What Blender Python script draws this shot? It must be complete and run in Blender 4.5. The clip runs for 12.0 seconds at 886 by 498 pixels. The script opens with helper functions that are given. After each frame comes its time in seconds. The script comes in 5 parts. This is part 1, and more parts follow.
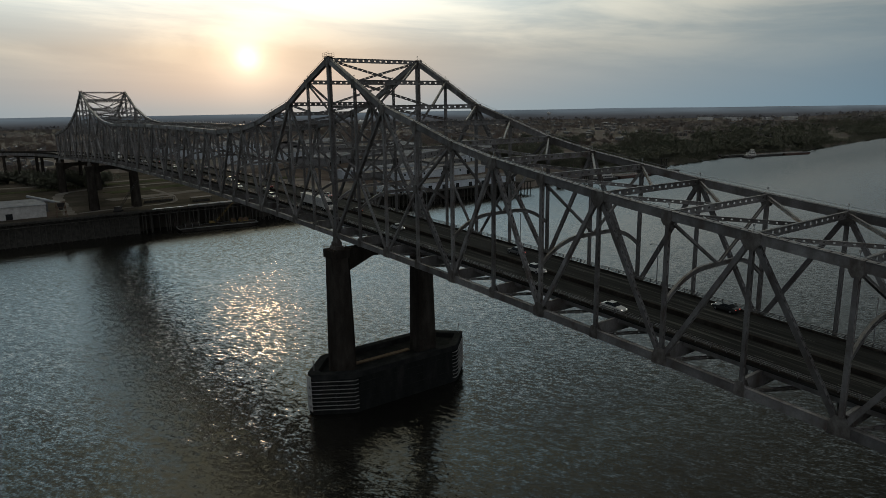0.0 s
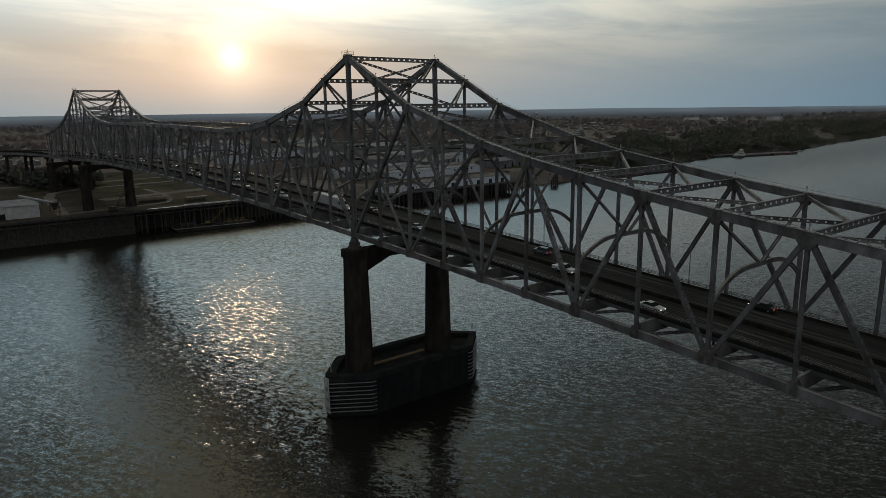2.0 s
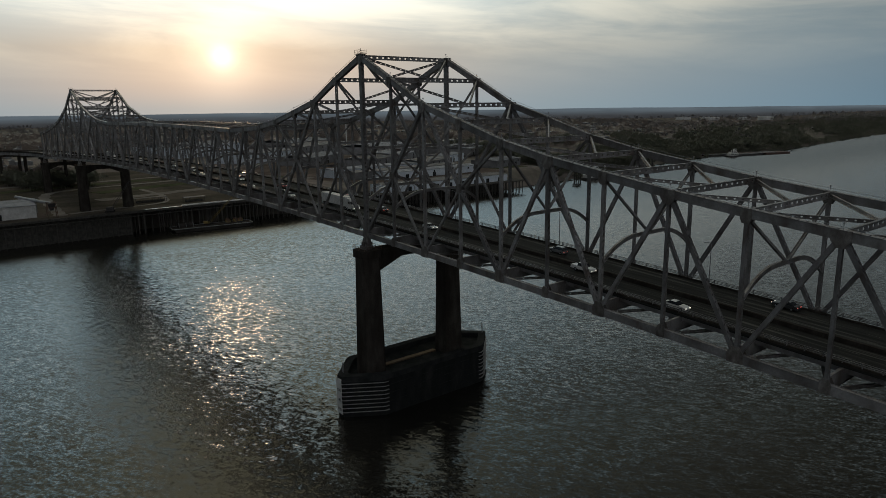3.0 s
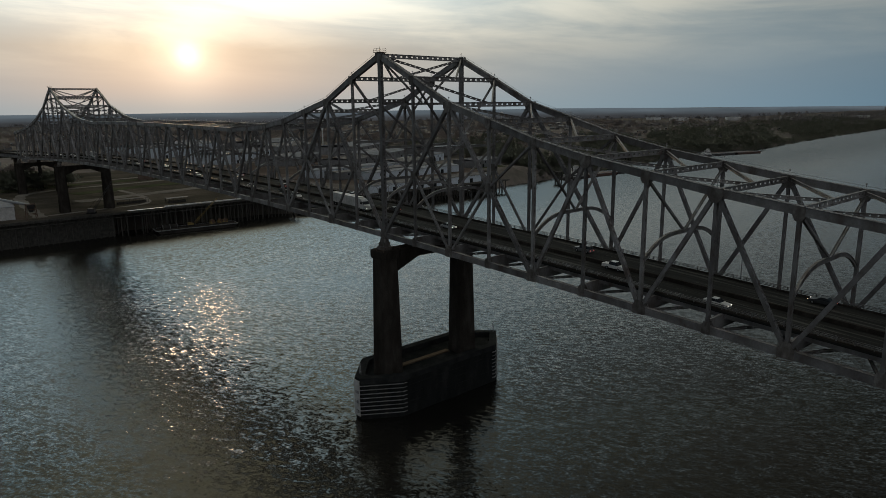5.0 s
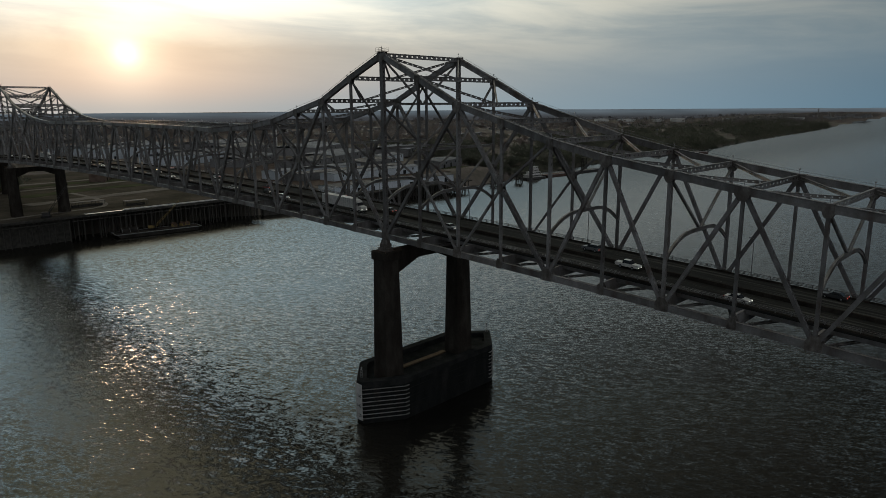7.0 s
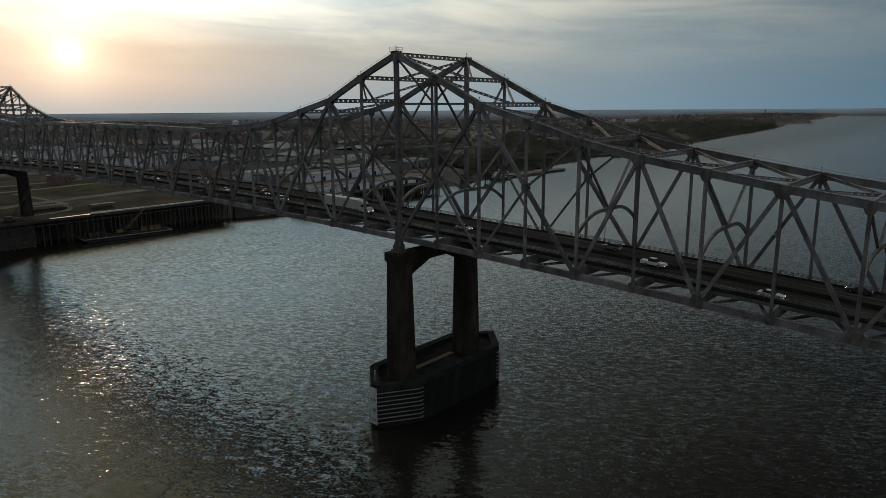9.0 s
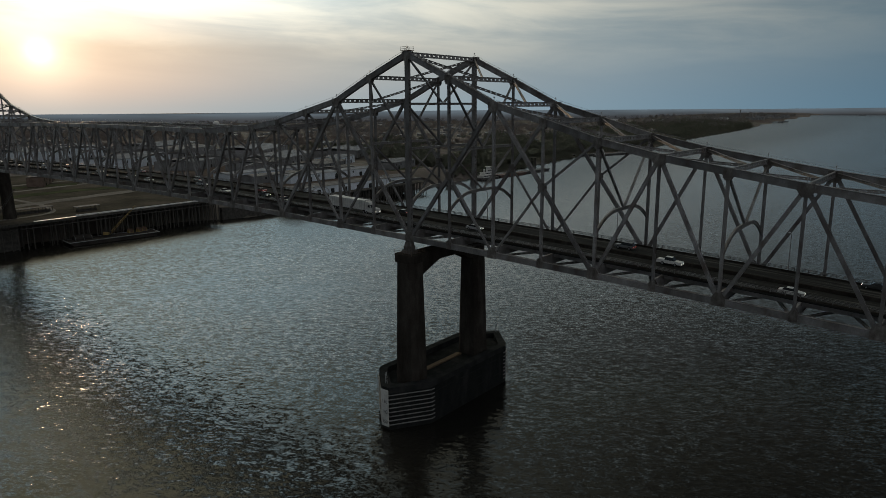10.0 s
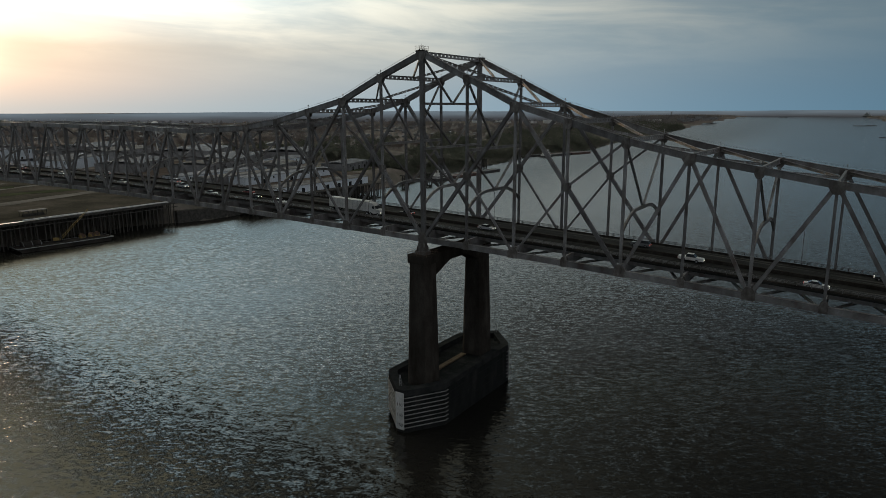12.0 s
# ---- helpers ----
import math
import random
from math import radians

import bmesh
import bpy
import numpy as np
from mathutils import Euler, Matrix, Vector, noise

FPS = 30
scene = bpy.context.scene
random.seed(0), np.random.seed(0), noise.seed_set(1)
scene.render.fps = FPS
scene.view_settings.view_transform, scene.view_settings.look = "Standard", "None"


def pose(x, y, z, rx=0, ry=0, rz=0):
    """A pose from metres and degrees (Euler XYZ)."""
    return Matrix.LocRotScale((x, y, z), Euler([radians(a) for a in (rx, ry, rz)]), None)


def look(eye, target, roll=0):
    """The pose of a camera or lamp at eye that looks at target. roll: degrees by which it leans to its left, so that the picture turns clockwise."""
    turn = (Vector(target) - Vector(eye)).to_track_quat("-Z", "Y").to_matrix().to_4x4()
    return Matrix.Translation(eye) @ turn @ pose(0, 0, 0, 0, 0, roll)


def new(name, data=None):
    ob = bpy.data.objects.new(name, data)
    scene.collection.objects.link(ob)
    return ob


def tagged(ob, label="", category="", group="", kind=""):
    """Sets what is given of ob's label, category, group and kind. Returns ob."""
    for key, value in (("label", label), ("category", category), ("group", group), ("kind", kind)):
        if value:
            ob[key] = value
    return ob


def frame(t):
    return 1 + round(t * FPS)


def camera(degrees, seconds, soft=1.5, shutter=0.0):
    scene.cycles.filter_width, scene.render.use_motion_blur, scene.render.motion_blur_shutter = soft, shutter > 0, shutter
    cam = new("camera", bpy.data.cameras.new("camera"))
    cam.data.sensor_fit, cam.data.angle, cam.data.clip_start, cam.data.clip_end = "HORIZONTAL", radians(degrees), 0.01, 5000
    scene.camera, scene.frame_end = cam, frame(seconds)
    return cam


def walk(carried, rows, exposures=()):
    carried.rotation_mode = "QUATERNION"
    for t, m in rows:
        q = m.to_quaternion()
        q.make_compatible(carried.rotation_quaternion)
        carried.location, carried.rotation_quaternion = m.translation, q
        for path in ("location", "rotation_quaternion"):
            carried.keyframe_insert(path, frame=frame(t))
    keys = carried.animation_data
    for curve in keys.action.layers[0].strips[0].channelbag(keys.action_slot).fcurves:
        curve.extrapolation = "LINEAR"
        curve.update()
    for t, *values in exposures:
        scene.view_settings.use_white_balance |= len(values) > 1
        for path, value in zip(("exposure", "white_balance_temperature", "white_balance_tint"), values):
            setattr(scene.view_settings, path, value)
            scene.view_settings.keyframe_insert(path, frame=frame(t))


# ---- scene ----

# ================= camera =================
# seconds, x, y, z, heading, pitch, roll; x along the bridge, y across it, z above the water
PATH = [
    (0, 167.49, -87.67, 86.42, 53.249, -11.913, -0.902),
    (1, 164.38, -90.49, 86.37, 52.805, -11.917, -0.770),
    (2, 160.78, -94.28, 86.32, 52.023, -11.947, -0.771),
    (3, 156.78, -98.70, 86.28, 51.279, -11.978, -0.781),
    (3.5, 154.64, -101.05, 86.26, 50.837, -11.989, -0.770),
    (4.2, 151.50, -104.45, 86.24, 50.021, -11.999, -0.729),
    (4.9, 148.19, -107.90, 86.22, 48.910, -12.000, -0.664),
    (5.5, 145.22, -110.87, 86.20, 47.730, -11.996, -0.596),
    (6, 142.65, -113.34, 86.19, 46.632, -11.989, -0.538),
    (6.5, 139.97, -115.79, 86.17, 45.486, -11.981, -0.484),
    (7, 137.20, -118.23, 86.16, 44.350, -11.971, -0.438),
    (7.7, 133.12, -121.63, 86.14, 42.871, -11.957, -0.398),
    (8.4, 128.79, -125.01, 86.11, 41.573, -11.945, -0.389),
    (9, 124.85, -127.93, 86.09, 40.558, -11.937, -0.405),
    (9.5, 121.39, -130.40, 86.07, 39.694, -11.931, -0.429),
    (10, 117.75, -132.93, 86.04, 38.714, -11.926, -0.454),
    (10.5, 113.91, -135.54, 86.02, 37.537, -11.921, -0.464),
    (11, 109.85, -138.27, 85.99, 36.135, -11.913, -0.443),
    (11.5, 105.55, -141.14, 85.95, 34.617, -11.900, -0.366),
    (12, 100.98, -144.21, 85.92, 33.325, -11.880, -0.203),
]


cam = camera(66.94, 12.0, soft=0.6)


def eye_pose(x, y, z, yaw, pitch, roll):
    return pose(x, y, z) @ pose(0, 0, 0, 0, 0, yaw) @ pose(0, 0, 0, 90 + pitch) @ pose(0, 0, 0, 0, 0, roll)


walk(cam, [(r[0], eye_pose(*r[1:])) for r in PATH], [(0.0, 0.0), (3.5, 0.0), (7.0, 0.05), (9.0, 0.12), (11.0, 0.24), (12.0, 0.42)])

# ================= light =================
SUN = Vector((-0.9295, 0.3620, 0.0710)).normalized()
scene.view_settings.exposure = 0.0

world = bpy.data.worlds.new("sky")
scene.world = world
world.use_nodes = True
wn, wl = world.node_tree.nodes, world.node_tree.links
wn.clear()


def wnode(kind, **kw):
    n = wn.new(kind)
    for k, v in kw.items():
        n.inputs[int(k[1:])].default_value = v
    return n


def wmath(op, a, b=0.0, clamp=False):
    n = wn.new("ShaderNodeMath")
    n.operation, n.use_clamp = op, clamp
    for i, v in enumerate((a, b)):
        if isinstance(v, (int, float)):
            n.inputs[i].default_value = v
        else:
            wl.new(v, n.inputs[i])
    return n.outputs[0]


def wcol(op, a, b):
    n = wn.new("ShaderNodeVectorMath")
    n.operation = op
    for i, v in enumerate((a, b)):
        if op == "SCALE" and i == 1:
            if isinstance(v, (int, float)):
                n.inputs[3].default_value = v
            else:
                wl.new(v, n.inputs[3])
        elif isinstance(v, tuple):
            n.inputs[i].default_value = v
        else:
            wl.new(v, n.inputs[i])
    return n.outputs["Value"] if op == "DOT_PRODUCT" else n.outputs[0]


sky = wn.new("ShaderNodeTexSky")
sky.sky_type, sky.sun_disc = "NISHITA", False
sky.sun_elevation, sky.sun_rotation = radians(4.1), math.atan2(SUN.x, SUN.y)
sky.air_density, sky.dust_density = 1.3, 3.0
coord = wn.new("ShaderNodeTexCoord")
way = wcol("NORMALIZE", coord.outputs["Generated"], (0.0, 0.0, 0.0))
split = wn.new("ShaderNodeSeparateXYZ")
wl.new(way, split.inputs[0])
up = wmath("MAXIMUM", split.outputs[2], 0.0)
level = wcol("NORMALIZE", wcol("MULTIPLY", way, (1.0, 1.0, 0.0)), (0.0, 0.0, 0.0))
near_sun = wmath("MAXIMUM", wcol("DOT_PRODUCT", way, tuple(SUN)), 0.0)

# thin streaked cloud sheet, flattened towards the horizon
bend = wmath("ADD", up, 0.09)
inv = wmath("DIVIDE", 1.0, bend)
sheet = wcol("SCALE", way, inv)
mapping = wn.new("ShaderNodeMapping")
mapping.inputs["Rotation"].default_value = (0, 0, radians(-62))
mapping.inputs["Scale"].default_value = (0.95, 0.30, 0.0)
wl.new(sheet, mapping.inputs["Vector"])
cloud = wn.new("ShaderNodeTexNoise")
for k, v in (("Scale", 1.0), ("Detail", 7.0), ("Roughness", 0.58), ("Distortion", 0.7)):
    cloud.inputs[k].default_value = v
wl.new(mapping.outputs[0], cloud.inputs["Vector"])
veil = wn.new("ShaderNodeMapRange")
veil.inputs["From Min"].default_value, veil.inputs["From Max"].default_value = 0.36, 0.66
wl.new(cloud.outputs["Fac"], veil.inputs["Value"])

broad = wmath("POWER", near_sun, 3.0)
halo = wmath("POWER", near_sun, 90.0)
core = wmath("POWER", near_sun, 900.0)
disc = wmath("POWER", near_sun, 9000.0)
fade = wn.new("ShaderNodeMapRange")
fade.interpolation_type = "SMOOTHSTEP"
fade.inputs["From Min"].default_value, fade.inputs["From Max"].default_value = 0.12, 0.80
fade.inputs["To Min"].default_value, fade.inputs["To Max"].default_value = 1.0, 0.30
wl.new(up, fade.inputs["Value"])
lift = wmath("MULTIPLY", wmath("ADD", 0.70, wmath("MULTIPLY", up, 1.6)), fade.outputs[0])
soft_low = wmath("MULTIPLY", wmath("SUBTRACT", veil.outputs[0], 0.5), wmath("MULTIPLY", wmath("MULTIPLY", up, 6.0, True), 0.25))
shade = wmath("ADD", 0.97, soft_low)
warm = wcol("SCALE", (0.372, 0.342, 0.268), wmath("MULTIPLY", wmath("MULTIPLY", broad, lift), shade))
side = wmath("MAXIMUM", 0.0, wmath("POWER", wmath("ADD", 0.5, wmath("MULTIPLY", wcol("DOT_PRODUCT", level, (SUN.x, SUN.y, 0.0)), 0.5)), 18.0))
front = wmath("ADD", 0.52, wmath("MULTIPLY", wcol("DOT_PRODUCT", way, (SUN.x, SUN.y, 0.0)), 0.68), True)
fall = wmath("MAXIMUM", wmath("SUBTRACT", 1.16, wmath("MULTIPLY", up, 2.7)), 0.06)
clear = wmath("MINIMUM", wmath("MULTIPLY", wmath("MAXIMUM", wmath("SUBTRACT", up, 0.08), 0.0), 28.0), 6.0)
cool = wcol("ADD", wcol("SCALE", (0.076, 0.160, 0.232), wmath("MULTIPLY", front, fall)), wcol("SCALE", (0.078, 0.174, 0.236), wmath("MULTIPLY", side, clear)))
over = wn.new("ShaderNodeMapRange")
over.interpolation_type = "SMOOTHSTEP"
over.inputs["From Min"].default_value, over.inputs["From Max"].default_value = 0.24, 0.56
over.inputs["To Min"].default_value, over.inputs["To Max"].default_value = 1.0, 0.17
wl.new(up, over.inputs["Value"])
cool = wcol("SCALE", cool, wmath("MULTIPLY", over.outputs[0], wmath("SUBTRACT", 1.0, wmath("MULTIPLY", broad, 0.14))))
cool = wcol("ADD", cool, wcol("SCALE", (0.245, 0.254, 0.267), wmath("POWER", wmath("SUBTRACT", 1.0, front), 2.8)))
# unseen glow added high on the sun's side to brighten the river's reflections
toward = wmath("POWER", wmath("MAXIMUM", wcol("DOT_PRODUCT", level, tuple(Vector((SUN.x, SUN.y, 0)).normalized())), 0.0), 5.0)
high_up = wn.new("ShaderNodeMapRange")
high_up.interpolation_type = "SMOOTHSTEP"
high_up.inputs["From Min"].default_value, high_up.inputs["From Max"].default_value = 0.40, 0.66
wl.new(up, high_up.inputs["Value"])
# unseen golden glow added above the sun, for amber reflections on the water
pillar = wmath("POWER", wmath("MAXIMUM", wcol("DOT_PRODUCT", level, tuple(Vector((SUN.x, SUN.y, 0)).normalized())), 0.0), 34.0)
rising = wn.new("ShaderNodeMapRange")
rising.interpolation_type = "SMOOTHSTEP"
rising.inputs["From Min"].default_value, rising.inputs["From Max"].default_value = 0.24, 0.48
wl.new(up, rising.inputs["Value"])
gold = wmath("MULTIPLY", pillar, rising.outputs[0])
cool = wcol("SCALE", cool, wmath("SUBTRACT", 1.0, wmath("MULTIPLY", gold, 0.7)))
warm = wcol("ADD", warm, wcol("SCALE", (0.70, 0.56, 0.24), wmath("MULTIPLY", gold, fade.outputs[0])))
total = wcol("ADD", wcol("ADD", warm, cool), wcol("SCALE", (0.62, 0.55, 0.36), wmath("MULTIPLY", toward, high_up.outputs[0])))
# creamy cloud veil over the upper sky
low_edge, high_edge = wn.new("ShaderNodeMapRange"), wn.new("ShaderNodeMapRange")
for edge, lo, hi, start, end in ((low_edge, 0.02, 0.16, 0.0, 1.0), (high_edge, 0.16, 0.28, 1.0, 0.0)):
    edge.interpolation_type = "SMOOTHSTEP"
    for key, val in (("From Min", lo), ("From Max", hi), ("To Min", start), ("To Max", end)):
        edge.inputs[key].default_value = val
    wl.new(up, edge.inputs["Value"])
# long soft streaks lying almost level, sinking away from the sun
streak_at = wn.new("ShaderNodeCombineXYZ")
wl.new(wmath("MULTIPLY", split.outputs[0], 2.6), streak_at.inputs[0])
wl.new(wmath("MULTIPLY", split.outputs[1], 2.6), streak_at.inputs[1])
wl.new(wmath("MULTIPLY", wmath("ADD", split.outputs[2], wmath("MULTIPLY", wcol("DOT_PRODUCT", way, (0.363, 0.932, 0.0)), 0.07)), 17.0), streak_at.inputs[2])
streak = wn.new("ShaderNodeTexNoise")
for k, v in (("Scale", 1.25), ("Detail", 6.0), ("Roughness", 0.56), ("Distortion", 0.45)):
    streak.inputs[k].default_value = v
wl.new(streak_at.outputs[0], streak.inputs["Vector"])
wisp = wn.new("ShaderNodeMapRange")
wisp.interpolation_type = "SMOOTHSTEP"
wisp.inputs["From Min"].default_value, wisp.inputs["From Max"].default_value = 0.34, 0.68
wl.new(streak.outputs["Fac"], wisp.inputs["Value"])
sunward = wmath("POWER", wmath("MAXIMUM", wcol("DOT_PRODUCT", level, tuple(Vector((SUN.x, SUN.y, 0)).normalized())), 0.0), 2.4)
cream = wmath("MULTIPLY", wmath("MULTIPLY", low_edge.outputs[0], high_edge.outputs[0]), wmath("MULTIPLY", sunward, wmath("ADD", 0.25, wmath("MULTIPLY", wisp.outputs[0], 1.3))))
total = wcol("ADD", total, wcol("SCALE", (0.37, 0.295, 0.185), cream))
zenith = wn.new("ShaderNodeMapRange")
zenith.interpolation_type = "SMOOTHSTEP"
zenith.inputs["From Min"].default_value, zenith.inputs["From Max"].default_value = 0.55, 0.95
wl.new(up, zenith.inputs["Value"])
total = wcol("ADD", total, wcol("SCALE", (0.13, 0.14, 0.15), zenith.outputs[0]))
total = wcol("ADD", total, wcol("SCALE", (0.085, 0.066, 0.036), halo))
total = wcol("ADD", total, wcol("SCALE", (0.32, 0.27, 0.20), core))
total = wcol("ADD", total, wcol("SCALE", (0.6, 0.55, 0.44), disc))
total = wcol("ADD", total, wcol("SCALE", sky.outputs[0], 0.009))
back = wn.new("ShaderNodeBackground")
wl.new(total, back.inputs["Color"])
back.inputs["Strength"].default_value = 1.0
out = wn.new("ShaderNodeOutputWorld")
wl.new(back.outputs[0], out.inputs["Surface"])

sun_data = bpy.data.lights.new("sun", "SUN")
sun_data.energy, sun_data.angle, sun_data.color = 0.26, radians(6.0), (1.0, 0.66, 0.38)
sun = new("sun", sun_data)
sun.matrix_world = look(SUN * 500, (0, 0, 0))


# ================= materials =================
def mat(name, rough=0.7, metal=0.0):
    m = bpy.data.materials.new(name)
    m.use_nodes = True
    b = m.node_tree.nodes["Principled BSDF"]
    b.inputs["Roughness"].default_value, b.inputs["Metallic"].default_value = rough, metal
    return m, m.node_tree.nodes, m.node_tree.links, b


def noise_tex(nt, links, scale, detail=4.0, rough=0.55, stretch=(1, 1, 1), which="Object", distortion=0.0):
    tc, mp, n = nt.new("ShaderNodeTexCoord"), nt.new("ShaderNodeMapping"), nt.new("ShaderNodeTexNoise")
    mp.inputs["Scale"].default_value = stretch
    n.inputs["Scale"].default_value, n.inputs["Detail"].default_value, n.inputs["Roughness"].default_value = scale, detail, rough
    n.inputs["Distortion"].default_value = distortion
    links.new(tc.outputs[which], mp.inputs[0])
    links.new(mp.outputs[0], n.inputs["Vector"])
    return n.outputs["Fac"]


def ramp(nt, links, fac, stops):
    r = nt.new("ShaderNodeValToRGB")
    while len(r.color_ramp.elements) < len(stops):
        r.color_ramp.elements.new(0.5)
    for e, (p, c) in zip(r.color_ramp.elements, stops):
        e.position, e.color = p, (*c, 1)
    links.new(fac, r.inputs[0])
    return r.outputs[0]


def mix(nt, links, a, b, fac, blend="MIX"):
    n = nt.new("ShaderNodeMix")
    n.data_type, n.blend_type = "RGBA", blend
    for i, v in ((0, fac), (6, a), (7, b)):
        if isinstance(v, (int, float)):
            n.inputs[i].default_value = v
        elif isinstance(v, tuple):
            n.inputs[i].default_value = (*v, 1)
        else:
            links.new(v, n.inputs[i])
    return n.outputs[2]


def bump(nt, links, height, bsdf, strength=0.3, distance=0.02):
    b = nt.new("ShaderNodeBump")
    b.inputs["Strength"].default_value, b.inputs["Distance"].default_value = strength, distance
    links.new(height, b.inputs["Height"])
    links.new(b.outputs[0], bsdf.inputs["Normal"])


def plain(name, stops, scale=1.0, rough=0.7, metal=0.0, spread=0.12, stretch=(1, 1, 1), relief=0.2, fine=9.0, sheen=False):
    """A two-scale mottled surface, each object of it a little lighter or darker."""
    m, nt, ln, b = mat(name, rough, metal)
    b.inputs["Specular IOR Level"].default_value = 0.5 if rough < 0.8 else 0.08 if sheen else 0.0
    col = ramp(nt, ln, noise_tex(nt, ln, scale, 5, 0.6, stretch), stops)
    grain = noise_tex(nt, ln, scale * fine, 3)
    col = mix(nt, ln, col, ramp(nt, ln, grain, [(0.3, (0.75,) * 3), (0.7, (1.15,) * 3)]), 0.6, "MULTIPLY")
    info = nt.new("ShaderNodeObjectInfo")
    var = nt.new("ShaderNodeMapRange")
    var.inputs["To Min"].default_value, var.inputs["To Max"].default_value = 1 - spread, 1 + spread
    ln.new(info.outputs["Random"], var.inputs["Value"])
    col = mix(nt, ln, col, var.outputs[0], 1.0, "MULTIPLY")
    ln.new(col, b.inputs["Base Color"])
    if relief:
        bump(nt, ln, grain, b, relief, 0.02)
    return m


STEEL = plain("weathered grey steel paint", [(0.28, (0.090, 0.063, 0.051)), (0.42, (0.145, 0.137, 0.133)), (0.60, (0.225, 0.222, 0.222)), (0.8, (0.36, 0.36, 0.36))], 0.35, 0.46, 0.0, 0.32, (1, 1, 0.5), 0.15)
STEEL_STAINED = plain("stained grey steel plate", [(0.3, (0.060, 0.050, 0.042)), (0.5, (0.13, 0.118, 0.108)), (0.7, (0.25, 0.24, 0.23))], 0.9, 0.6, 0.0, 0.2, (1, 1, 0.6), 0.15)
RUST = plain("rusty steel", [(0.3, (0.10, 0.055, 0.035)), (0.7, (0.19, 0.15, 0.125))], 0.6, 0.8)
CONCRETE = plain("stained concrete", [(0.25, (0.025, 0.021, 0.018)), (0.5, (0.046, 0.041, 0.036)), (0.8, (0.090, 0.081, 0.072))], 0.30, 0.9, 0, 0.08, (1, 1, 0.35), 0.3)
DARK_TIMBER = plain("wet creosoted timber", [(0.3, (0.050, 0.050, 0.046)), (0.7, (0.115, 0.108, 0.098))], 0.5, 0.85)
ASPHALT = plain("worn concrete roadway", [(0.40, (0.020, 0.0205, 0.0195)), (0.55, (0.036, 0.037, 0.035)), (0.66, (0.105, 0.103, 0.096))], 0.6, 0.85, 0, 0.05, (0.02, 1.6, 1.0), 0.1, sheen=True)
WHITE = plain("weathered white paint", [(0.3, (0.50, 0.50, 0.48)), (0.7, (0.76, 0.76, 0.74))], 0.5, 0.5)
GALV = plain("dull galvanised metal", [(0.3, (0.28, 0.29, 0.30)), (0.7, (0.42, 0.43, 0.44))], 0.5, 0.45, 0.3)


